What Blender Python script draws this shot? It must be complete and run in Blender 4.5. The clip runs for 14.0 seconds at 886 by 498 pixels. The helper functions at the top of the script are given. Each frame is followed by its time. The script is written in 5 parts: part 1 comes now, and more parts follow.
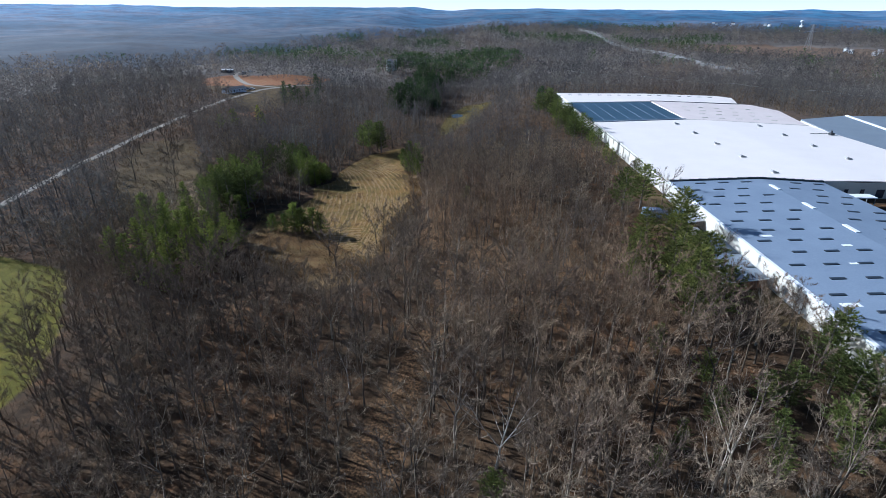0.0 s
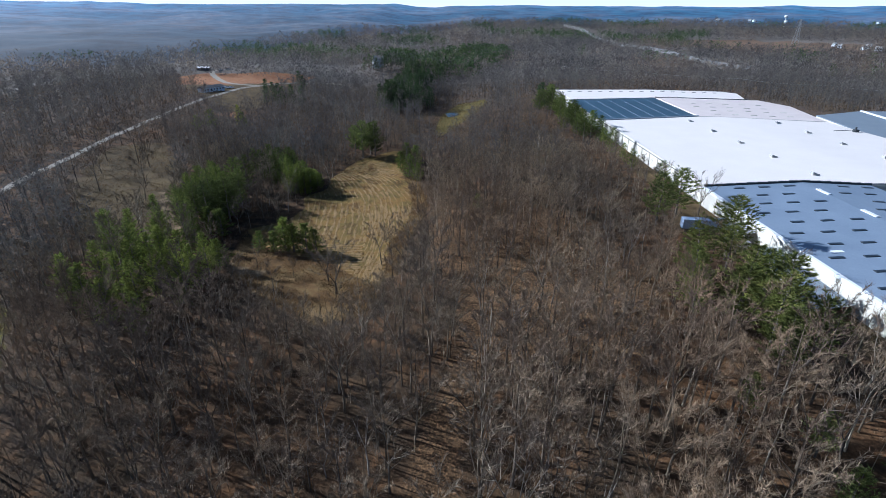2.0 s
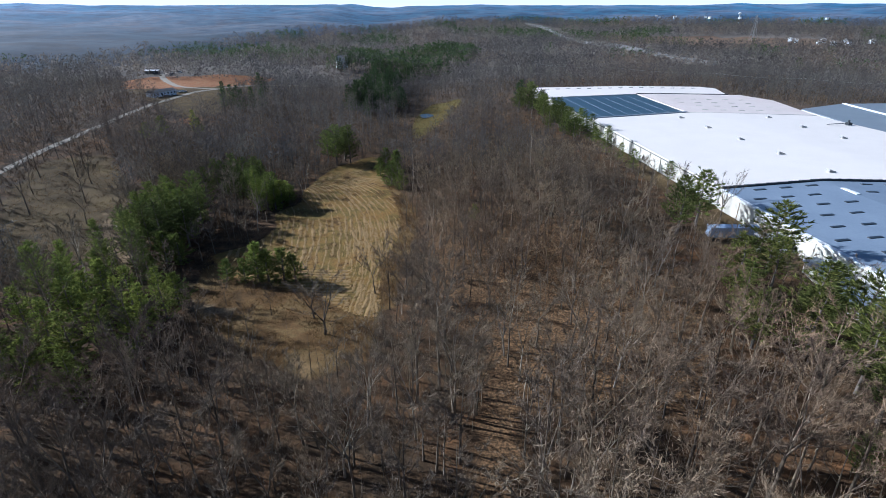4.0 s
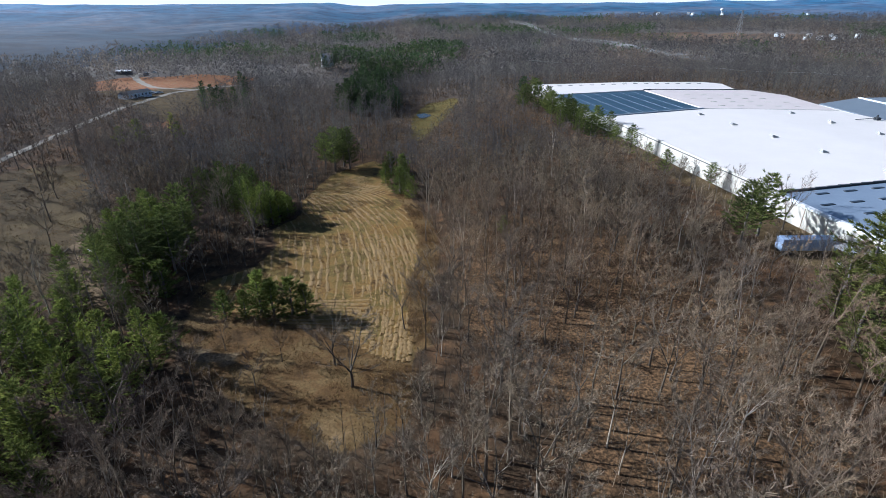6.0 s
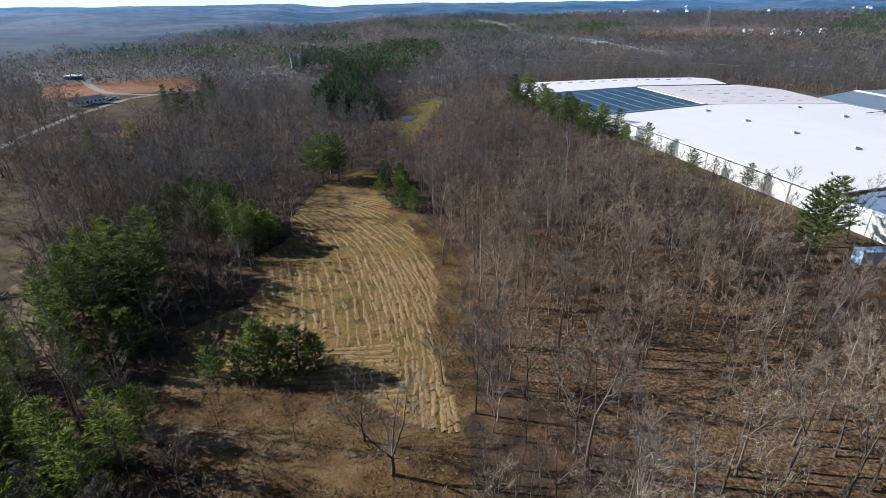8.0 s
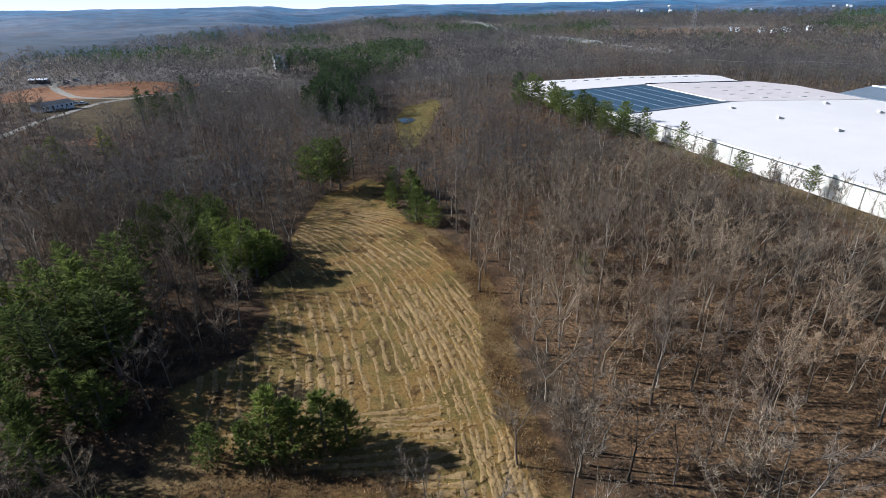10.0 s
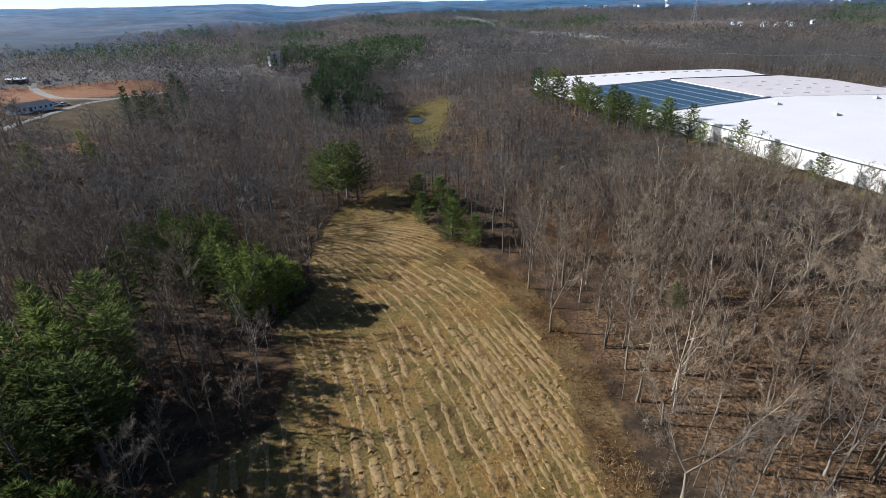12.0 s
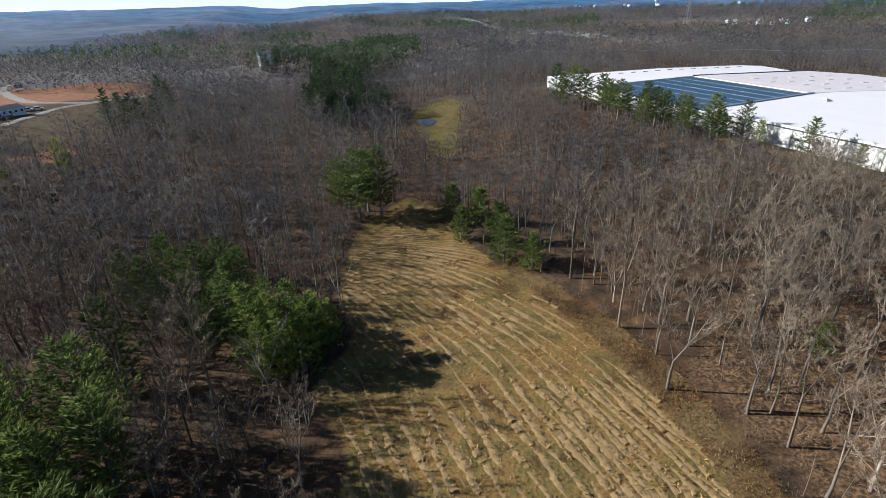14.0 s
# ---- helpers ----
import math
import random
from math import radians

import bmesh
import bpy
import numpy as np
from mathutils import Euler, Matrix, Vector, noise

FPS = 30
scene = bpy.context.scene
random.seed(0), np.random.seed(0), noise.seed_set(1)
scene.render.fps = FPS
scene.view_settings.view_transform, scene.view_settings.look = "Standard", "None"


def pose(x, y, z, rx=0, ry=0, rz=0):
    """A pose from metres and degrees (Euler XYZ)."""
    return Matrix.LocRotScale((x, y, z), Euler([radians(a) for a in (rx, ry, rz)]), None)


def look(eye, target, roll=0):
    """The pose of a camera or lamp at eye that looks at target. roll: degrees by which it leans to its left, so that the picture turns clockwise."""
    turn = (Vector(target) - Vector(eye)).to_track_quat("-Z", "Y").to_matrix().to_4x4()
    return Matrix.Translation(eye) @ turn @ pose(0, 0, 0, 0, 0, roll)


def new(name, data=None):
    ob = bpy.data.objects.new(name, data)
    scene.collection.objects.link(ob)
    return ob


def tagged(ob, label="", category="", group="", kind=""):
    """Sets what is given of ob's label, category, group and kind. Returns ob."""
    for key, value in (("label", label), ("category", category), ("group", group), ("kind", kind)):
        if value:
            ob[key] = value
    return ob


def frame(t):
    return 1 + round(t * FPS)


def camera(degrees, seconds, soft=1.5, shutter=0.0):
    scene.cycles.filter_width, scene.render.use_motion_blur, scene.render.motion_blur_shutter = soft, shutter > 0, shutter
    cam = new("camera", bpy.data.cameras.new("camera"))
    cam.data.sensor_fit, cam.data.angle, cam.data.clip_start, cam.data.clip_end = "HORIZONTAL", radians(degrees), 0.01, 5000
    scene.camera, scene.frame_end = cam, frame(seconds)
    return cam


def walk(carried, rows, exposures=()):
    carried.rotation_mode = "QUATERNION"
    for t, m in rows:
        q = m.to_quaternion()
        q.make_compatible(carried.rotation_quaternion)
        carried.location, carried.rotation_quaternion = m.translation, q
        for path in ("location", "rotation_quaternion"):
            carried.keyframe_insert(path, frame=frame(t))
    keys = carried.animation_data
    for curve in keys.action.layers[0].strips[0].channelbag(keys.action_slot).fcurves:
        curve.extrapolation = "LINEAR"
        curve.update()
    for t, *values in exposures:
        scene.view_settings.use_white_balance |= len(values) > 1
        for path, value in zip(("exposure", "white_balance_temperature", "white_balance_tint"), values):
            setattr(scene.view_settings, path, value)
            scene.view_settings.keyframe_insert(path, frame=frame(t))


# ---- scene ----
cam = camera(81.8, 14.0, soft=0.4)
PATH = [
    (0, (3.324, -0.638, 67.15), (3.291, 1.179, 66.314), 0.4),
    (0.5, (0.633, 4.961, 66.183), (0.611, 6.776, 65.344), 0.4),
    (1, (-1.599, 10.39, 65.455), (-1.608, 12.205, 64.614), 0.4),
    (1.5, (-3.789, 15.88, 64.626), (-3.78, 17.694, 63.783), 0.4),
    (2, (-5.971, 21.361, 63.671), (-5.938, 23.175, 62.829), 0.3),
    (2.5, (-7.762, 26.531, 62.42), (-7.701, 28.347, 61.583), 0.2),
    (3, (-9.78, 31.835, 61.521), (-9.681, 33.648, 60.684), 0.1),
    (3.2, (-10.715, 33.867, 61.424), (-10.599, 35.679, 60.584), 0.0),
    (5.3, (-20.423, 55.588, 57.588), (-20.204, 57.392, 56.751), -0.2),
    (5.5, (-21.451, 57.631, 57.431), (-21.225, 59.433, 56.592), -0.3),
    (6, (-24.138, 62.916, 56.844), (-23.899, 64.715, 56.003), -0.4),
    (6.5, (-26.681, 68.296, 55.902), (-26.42, 70.092, 55.063), -0.5),
    (7, (-28.985, 73.663, 55.211), (-28.693, 75.455, 54.371), -0.6),
    (7.5, (-30.965, 79.048, 54.658), (-30.641, 80.834, 53.817), -0.8),
    (8, (-32.891, 84.466, 53.839), (-32.537, 86.246, 53.0), -0.9),
    (8.2, (-33.752, 86.593, 53.59), (-33.388, 88.372, 52.751), -0.9),
    (10.3, (-40.047, 108.803, 49.829), (-39.623, 110.572, 48.997), -1.3),
    (10.5, (-40.527, 110.934, 49.716), (-40.104, 112.701, 48.88), -1.4),
    (11, (-42.258, 116.271, 48.903), (-41.826, 118.035, 48.067), -1.4),
    (11.5, (-44.008, 121.738, 48.178), (-43.566, 123.5, 47.34), -1.4),
    (12, (-45.724, 127.259, 47.371), (-45.272, 129.018, 46.532), -1.5),
    (12.5, (-47.539, 132.74, 46.478), (-47.074, 134.496, 45.641), -1.5),
    (13, (-49.229, 138.1, 45.58), (-48.754, 139.854, 44.746), -1.7),
    (13.5, (-50.913, 143.465, 44.737), (-50.426, 145.217, 43.904), -1.8),
    (14, (-52.724, 149.008, 43.959), (-52.221, 150.755, 43.126), -1.8),
]
walk(cam, [(t, look(eye, target, roll)) for t, eye, target, roll in PATH], [(0, 0.38, 5000, 9), (14, 0.48, 5420, 10)])
# ---- sky, sun, exposure ----
SUN_AZ, SUN_EL = -66.0, 27.0
world = bpy.data.worlds.new("sky")
scene.world = world
world.use_nodes = True
wn = world.node_tree
sky = wn.nodes.new("ShaderNodeTexSky")
sky.sky_type = "NISHITA"
sky.sun_disc = False
sky.sun_elevation = radians(SUN_EL)
sky.sun_rotation = radians(SUN_AZ)
sky.dust_density = 0.4
sky.ozone_density = 3.0
sky.air_density = 1.0
up = wn.nodes.new("ShaderNodeSeparateXYZ")
wn.links.new(wn.nodes.new("ShaderNodeTexCoord").outputs["Generated"], up.inputs[0])
low_sky = wn.nodes.new("ShaderNodeMapRange")
low_sky.inputs[1].default_value, low_sky.inputs[2].default_value, low_sky.inputs[3].default_value, low_sky.inputs[4].default_value = 0.0, 0.09, 0.8, 0.0
wn.links.new(up.outputs[2], low_sky.inputs[0])
pale = wn.nodes.new("ShaderNodeMix")
pale.data_type = "RGBA"
pale.inputs[7].default_value = (21.0, 21.4, 22.5, 1)
wn.links.new(low_sky.outputs[0], pale.inputs[0])
wn.links.new(sky.outputs[0], pale.inputs[6])
wn.links.new(pale.outputs[2], wn.nodes["Background"].inputs[0])
wn.nodes["Background"].inputs[1].default_value = 0.05
sun_data = bpy.data.lights.new("sun", "SUN")
sun_data.energy, sun_data.angle, sun_data.color = 6.2, radians(0.6), (1.0, 0.94, 0.85)
sun = new("sun", sun_data)
_d = Vector((math.sin(radians(SUN_AZ)) * math.cos(radians(SUN_EL)), math.cos(radians(SUN_AZ)) * math.cos(radians(SUN_EL)), math.sin(radians(SUN_EL))))
sun.matrix_world = look(_d * 300, (0, 0, 0))


# ---- materials ----
def nodes_of(name):
    m = bpy.data.materials.new(name)
    m.use_nodes = True
    return m, m.node_tree, m.node_tree.nodes["Principled BSDF"]


def noise_node(nt, scale, detail=4.0, coord=None, rough=0.6):
    n = nt.nodes.new("ShaderNodeTexNoise")
    n.inputs["Scale"].default_value, n.inputs["Detail"].default_value, n.inputs["Roughness"].default_value = scale, detail, rough
    if coord is not None:
        nt.links.new(coord, n.inputs["Vector"])
    return n


def ramp_node(nt, fac, stops):
    r = nt.nodes.new("ShaderNodeValToRGB")
    r.color_ramp.elements[0].position, r.color_ramp.elements[0].color = stops[0][0], (*stops[0][1], 1)
    r.color_ramp.elements[1].position, r.color_ramp.elements[1].color = stops[-1][0], (*stops[-1][1], 1)
    for p, c in stops[1:-1]:
        e = r.color_ramp.elements.new(p)
        e.color = (*c, 1)
    nt.links.new(fac, r.inputs[0])
    return r


def mix_node(nt, fac, a, b, blend="MIX"):
    m = nt.nodes.new("ShaderNodeMix")
    m.data_type, m.blend_type = "RGBA", blend
    for sock, v in ((m.inputs[0], fac), (m.inputs[6], a), (m.inputs[7], b)):
        if isinstance(v, (int, float)):
            sock.default_value = v
        elif isinstance(v, tuple):
            sock.default_value = (*v, 1)
        else:
            nt.links.new(v, sock)
    return m.outputs[2]


def surface(name, dark, light, scale=1.0, fine=12.0, rough=0.85, bump=0.2, metal=0.0, dist=0.05, spread=0.25):
    """A weathered surface: two colours over coarse stains and fine grain."""
    m, nt, p = nodes_of(name)
    co = nt.nodes.new("ShaderNodeTexCoord").outputs["Object"]
    a, b = noise_node(nt, scale, 5, co), noise_node(nt, scale * fine, 4, co)
    add = nt.nodes.new("ShaderNodeMath")
    add.operation = "MULTIPLY_ADD"
    nt.links.new(b.outputs[0], add.inputs[0])
    add.inputs[1].default_value = 0.5
    half = nt.nodes.new("ShaderNodeMath")
    half.operation = "MULTIPLY"
    nt.links.new(a.outputs[0], half.inputs[0])
    half.inputs[1].default_value = 0.5
    nt.links.new(half.outputs[0], add.inputs[2])
    r = ramp_node(nt, add.outputs[0], [(0.5 - spread, dark), (0.5 + spread, light)])
    nt.links.new(r.outputs[0], p.inputs["Base Color"])
    p.inputs["Roughness"].default_value, p.inputs["Metallic"].default_value = rough, metal
    if bump:
        bp = nt.nodes.new("ShaderNodeBump")
        bp.inputs["Strength"].default_value, bp.inputs["Distance"].default_value = bump, dist
        nt.links.new(b.outputs[0], bp.inputs["Height"])
        nt.links.new(bp.outputs[0], p.inputs["Normal"])
    return m


def twig_material(name, dark, mid, light, per_object=True, leafy=0.0, patchy=False):
    """Bark and twigs: every branch a little different, whole trees too."""
    m, nt, p = nodes_of(name)
    geo = nt.nodes.new("ShaderNodeNewGeometry")
    r = ramp_node(nt, geo.outputs["Random Per Island"], [(0.0, dark), (0.55, mid), (1.0, light)])
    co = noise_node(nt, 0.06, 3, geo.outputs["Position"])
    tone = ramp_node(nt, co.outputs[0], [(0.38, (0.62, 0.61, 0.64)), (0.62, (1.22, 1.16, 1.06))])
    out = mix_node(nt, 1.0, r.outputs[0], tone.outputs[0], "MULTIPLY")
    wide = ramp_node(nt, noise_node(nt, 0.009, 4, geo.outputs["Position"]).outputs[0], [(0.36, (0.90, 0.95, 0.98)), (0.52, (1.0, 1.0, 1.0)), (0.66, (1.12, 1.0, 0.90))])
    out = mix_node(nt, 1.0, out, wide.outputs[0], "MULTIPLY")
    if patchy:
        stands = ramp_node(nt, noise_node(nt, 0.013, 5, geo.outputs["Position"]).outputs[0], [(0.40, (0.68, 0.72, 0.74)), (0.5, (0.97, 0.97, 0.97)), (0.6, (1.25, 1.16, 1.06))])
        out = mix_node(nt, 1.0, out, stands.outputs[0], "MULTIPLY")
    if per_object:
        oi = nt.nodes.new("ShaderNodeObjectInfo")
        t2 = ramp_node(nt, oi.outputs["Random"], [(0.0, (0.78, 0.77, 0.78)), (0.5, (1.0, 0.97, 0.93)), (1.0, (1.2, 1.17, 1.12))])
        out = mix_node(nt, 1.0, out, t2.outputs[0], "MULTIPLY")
    nt.links.new(out, p.inputs["Base Color"])
    p.inputs["Roughness"].default_value = 0.9
    p.inputs["Specular IOR Level"].default_value = 0.15
    if leafy:
        thin, both = nt.nodes.new("ShaderNodeBsdfTranslucent"), nt.nodes.new("ShaderNodeMixShader")
        nt.links.new(out, thin.inputs["Color"])
        both.inputs[0].default_value = leafy
        nt.links.new(p.outputs[0], both.inputs[1])
        nt.links.new(thin.outputs[0], both.inputs[2])
        nt.links.new(both.outputs[0], nt.nodes["Material Output"].inputs["Surface"])
    return m


BARK = surface("bark", (0.085, 0.07, 0.058), (0.26, 0.22, 0.185), 2.5, 9, 0.95, 0.5)
PALE_BARK = surface("pale_bark", (0.30, 0.27, 0.23), (0.60, 0.56, 0.50), 1.5, 7, 0.9, 0.4)
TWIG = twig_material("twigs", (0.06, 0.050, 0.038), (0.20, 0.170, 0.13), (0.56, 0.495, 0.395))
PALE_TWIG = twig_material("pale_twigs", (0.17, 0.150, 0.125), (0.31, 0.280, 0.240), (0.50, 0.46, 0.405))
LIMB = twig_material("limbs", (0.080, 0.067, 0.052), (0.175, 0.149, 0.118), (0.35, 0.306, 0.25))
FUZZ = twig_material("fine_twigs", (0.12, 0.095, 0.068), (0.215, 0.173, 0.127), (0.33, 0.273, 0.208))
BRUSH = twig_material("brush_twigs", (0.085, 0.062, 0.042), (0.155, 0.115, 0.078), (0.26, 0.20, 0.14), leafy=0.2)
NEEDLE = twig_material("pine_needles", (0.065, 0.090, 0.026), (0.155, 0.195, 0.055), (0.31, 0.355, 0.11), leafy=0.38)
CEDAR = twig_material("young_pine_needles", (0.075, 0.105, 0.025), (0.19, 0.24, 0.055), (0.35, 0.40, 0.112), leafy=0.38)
# Far and distant twigs: base colour greyed to stand for haze over the woods.
FAR_TWIG = twig_material("haze_grey_far_twigs", (0.116, 0.106, 0.097), (0.153, 0.140, 0.127), (0.20, 0.182, 0.165), False, 0.3)
DISTANT_TWIG = twig_material("haze_grey_distant_twigs", (0.13, 0.119, 0.110), (0.16, 0.147, 0.136), (0.195, 0.178, 0.164), False, 0.45, True)
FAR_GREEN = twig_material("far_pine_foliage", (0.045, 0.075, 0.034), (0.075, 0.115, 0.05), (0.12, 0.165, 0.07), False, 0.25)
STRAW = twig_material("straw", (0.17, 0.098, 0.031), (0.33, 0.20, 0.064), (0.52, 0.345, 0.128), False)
DRY_GRASS = twig_material("dry_grass", (0.07, 0.042, 0.018), (0.18, 0.112, 0.042), (0.36, 0.245, 0.10), False)
WHITE_ROOF = surface("white_roof_membrane", (0.74, 0.672, 0.615), (0.84, 0.768, 0.705), 0.08, 30, 0.6, 0.05)
WHITE_WALL = surface("white_painted_metal_wall", (0.50, 0.468, 0.40), (0.68, 0.645, 0.565), 0.25, 12, 0.55, 0.08)
GREY_ROOF = surface("blue_grey_metal_roof", (0.155, 0.198, 0.262), (0.255, 0.305, 0.38), 0.10, 25, 0.5, 0.06)
GREY_ROOF_2 = surface("grey_roof", (0.15, 0.18, 0.215), (0.23, 0.265, 0.30), 0.10, 25, 0.55, 0.06)
PINK_ROOF = surface("worn_pale_roof", (0.58, 0.495, 0.455), (0.73, 0.64, 0.595), 0.12, 14, 0.7, 0.05)
DARK_ROOF = surface("dark_teal_roof", (0.025, 0.055, 0.085), (0.05, 0.09, 0.125), 0.12, 20, 0.4, 0.05)
SKYLIGHT = surface("dark_skylight_panel", (0.012, 0.018, 0.025), (0.03, 0.038, 0.048), 0.5, 8, 0.35, 0.03)
WHITE_PATCH = surface("white_patch", (0.74, 0.75, 0.76), (0.84, 0.85, 0.86), 0.5, 9, 0.6, 0.03)
TRIM_DARK = surface("dark_trim", (0.02, 0.025, 0.03), (0.05, 0.055, 0.06), 1.0, 9, 0.6, 0.05)
STEEL = surface("dull_steel", (0.25, 0.25, 0.25), (0.42, 0.42, 0.41), 1.5, 9, 0.5, 0.05, 0.4)
CONCRETE = surface("concrete", (0.34, 0.32, 0.29), (0.50, 0.48, 0.44), 0.5, 14, 0.9, 0.15)
GRAVEL = surface("pale_gravel", (0.18, 0.15, 0.115), (0.34, 0.295, 0.23), 0.35, 18, 0.95, 0.4)
ASPHALT = surface("worn_asphalt", (0.13, 0.13, 0.128), (0.22, 0.213, 0.205), 0.1, 30, 0.9, 0.1)
# Blue-white trailer panels, darkened and blued to carry the cast of shade.
TRAILER_PAINT = surface("trailer_shade_blue_panel", (0.26, 0.35, 0.52), (0.38, 0.47, 0.62), 0.4, 12, 0.45, 0.04)
RUBBER = surface("tyre_rubber", (0.012, 0.012, 0.012), (0.03, 0.03, 0.03), 3, 6, 0.85, 0.1)
WOOD_POLE = surface("weathered_pole_wood", (0.12, 0.09, 0.065), (0.26, 0.21, 0.16), 0.8, 9, 0.9, 0.2)
SIDING = surface("pale_blue_siding", (0.62, 0.66, 0.72), (0.76, 0.80, 0.85), 0.5, 9, 0.7, 0.06)
SHINGLE = surface("dark_roof_shingle", (0.05, 0.055, 0.065), (0.12, 0.125, 0.135), 0.6, 12, 0.9, 0.2)
GLASS_DARK = surface("window_glass", (0.02, 0.03, 0.045), (0.05, 0.06, 0.08), 0.5, 4, 0.08, 0.0)
CAR_WHITE = surface("white_car_paint", (0.74, 0.75, 0.77), (0.82, 0.83, 0.84), 0.5, 4, 0.2, 0.0)
CAR_GREY = surface("grey_car_paint", (0.20, 0.22, 0.25), (0.27, 0.29, 0.32), 0.5, 4, 0.25, 0.0)
RUST = surface("rusty_scrap", (0.12, 0.06, 0.035), (0.28, 0.15, 0.08), 1.2, 8, 0.9, 0.3)


# ---- terrain ----
def smooth(u):
    u = min(1.0, max(0.0, u))
    return u * u * (3 - 2 * u)


def rough_noise(x, y, s, seed=0.0):
    return noise.noise(Vector((x / s + seed, y / s - seed, seed * 0.37)))


def ground_z(x, y):
    """Height of the land: a shallow valley with the mown field, rising to the works, to the lane and to wooded hills."""
    r = math.hypot(x, y)
    z = 6.8 * smooth((x + 12) / 105) + 5.0 * smooth((-x - 62) / 110) * (1 + smooth((y - 220) / 160))
    z += 0.4 * rough_noise(x, y, 23) * smooth((math.hypot(x + 30, y - 190) - 50) / 60) * (1 - smooth((x - 45) / 25))
    if r > 430:
        back = 1 if y > 0 else smooth((900 + y) / 900)
        z += (66 + 8 * rough_noise(x, y, 900, 2.3)) * smooth((r - 470) / 1750) * back
        z += 4 * rough_noise(x, y, 260, 7.7) * smooth((r - 520) / 500) + 3 * rough_noise(x, y, 120, 3.1) * smooth((r - 430) / 200)
        z -= 40 * smooth((r - 2250) / 1500)
        z += 12 * math.exp(-((x + 62) / 55) ** 2 - ((y - 585) / 55) ** 2)
    return z


FIELD = [(-60, 163), (-48, 155), (-36, 150), (-26, 140), (-19.5, 137), (-19.5, 152), (-19.8, 162), (-17, 172), (-14.8, 180), (-14, 190), (-14.4, 204), (-15.8, 217), (-18.5, 230), (-20, 244), (-19, 262),
         (-25, 277), (-40, 260), (-44.5, 248), (-49, 228), (-48, 215), (-55, 205), (-52, 193), (-55, 181), (-66, 174)]
FRINGE = [(-19.5, 140), (-16, 142), (-15, 160), (-10, 178), (-8.5, 192), (-9, 206), (-12, 220), (-15, 232), (-18.5, 230), (-15.8, 217), (-14.4, 204), (-14, 190), (-14.8, 180), (-17, 172), (-19.8, 162), (-19.5, 152)]
GLADE = [(-66, 174), (-64, 152), (-59, 142), (-50, 132), (-42, 125), (-32, 118), (-22, 122), (-19.5, 137), (-26, 140), (-36, 150), (-48, 155), (-60, 163)]
GREEN = [(-170, 55), (-80, 58), (-79, 78), (-86, 96), (-104, 124), (-122, 128), (-175, 140)]
LEFT_GRASS = [(-112, 165), (-96, 170), (-84, 163), (-70, 152), (-63, 156), (-78, 168), (-92, 182), (-99, 200), (-108, 222), (-116, 240), (-138, 272), (-158, 262), (-148, 225), (-134, 195)]
CLAY = [(-230, 492), (-208, 446), (-190, 452), (-165, 455), (-145, 472), (-124, 500), (-118, 530), (-150, 530), (-180, 525), (-215, 520)]
LAWN = [(-205, 445), (-178, 405), (-150, 365), (-135, 345), (-122, 362), (-118, 420), (-122, 490), (-145, 470), (-165, 455), (-190, 452)]
CLEARING = [(-6, 314), (-2, 308), (4, 325), (12, 345), (24, 380), (33, 405), (34, 424), (14, 416), (4, 390), (-1, 370), (-4, 342)]
YARD = [(76, 60), (84, 60), (84, 408), (75, 408), (75, 300), (75, 240), (73, 175), (67, 165), (67, 152), (72, 145), (74, 120)]
STRIP = [(-14, 52), (-5, 52), (-2, 80), (2.5, 94), (4.5, 114), (2, 124), (-1.5, 124), (0, 114), (-5, 94), (-9.5, 80), (-12.5, 66)]
LEAFY = [(-1, 110), (16, 108), (26, 126), (25, 144), (16, 147), (6, 135)]
TRACK = [(-106, 205), (-97, 184), (-86, 170), (-72, 155), (-62, 146.5), (-52, 143)]
BANK = [(-3, 314), (1, 325), (8, 343), (16, 362), (24, 384), (30, 404)]
HEATH = [(360, 850), (440, 760), (560, 730), (640, 800), (560, 900), (420, 930)]
BARE_CLAY = [(-137, 337), (-127, 330), (-119, 342), (-127, 353)]
LITTER = [(-8, 145), (8, 105), (34, 100), (50, 130), (42, 180), (12, 205), (-7, 192)]
HIGHWAY = [(330, 590), (313, 642), (300, 738), (275, 899), (277, 1102), (268, 1190)]


def inside(poly, x, y):
    c, n = False, len(poly)
    for i in range(n):
        (x0, y0), (x1, y1) = poly[i], poly[i - 1]
        if (y0 > y) != (y1 > y) and x < (x1 - x0) * (y - y0) / (y1 - y0) + x0:
            c = not c
    return c


def edge_distance(poly, x, y):
    best = 1e9
    for i in range(len(poly)):
        (x0, y0), (x1, y1) = poly[i], poly[i - 1]
        dx, dy = x1 - x0, y1 - y0
        t = max(0, min(1, ((x - x0) * dx + (y - y0) * dy) / (dx * dx + dy * dy)))
        best = min(best, math.hypot(x - x0 - t * dx, y - y0 - t * dy))
    return best


def line_distance(line, x, y):
    best = 1e9
    for (x0, y0), (x1, y1) in zip(line, line[1:]):
        dx, dy = x1 - x0, y1 - y0
        t = max(0, min(1, ((x - x0) * dx + (y - y0) * dy) / (dx * dx + dy * dy)))
        best = min(best, math.hypot(x - x0 - t * dx, y - y0 - t * dy))
    return best


def cover(poly, x, y, soft=2.5):
    """1 inside an outline, 0 outside it, with a soft border."""
    if not (min(p[0] for p in poly) - 9 < x < max(p[0] for p in poly) + 9 and min(p[1] for p in poly) - 9 < y < max(p[1] for p in poly) + 9):
        return 0.0
    d = edge_distance(poly, x, y) * (1 if inside(poly, x, y) else -1)
    return smooth(0.5 + d / (2 * soft))


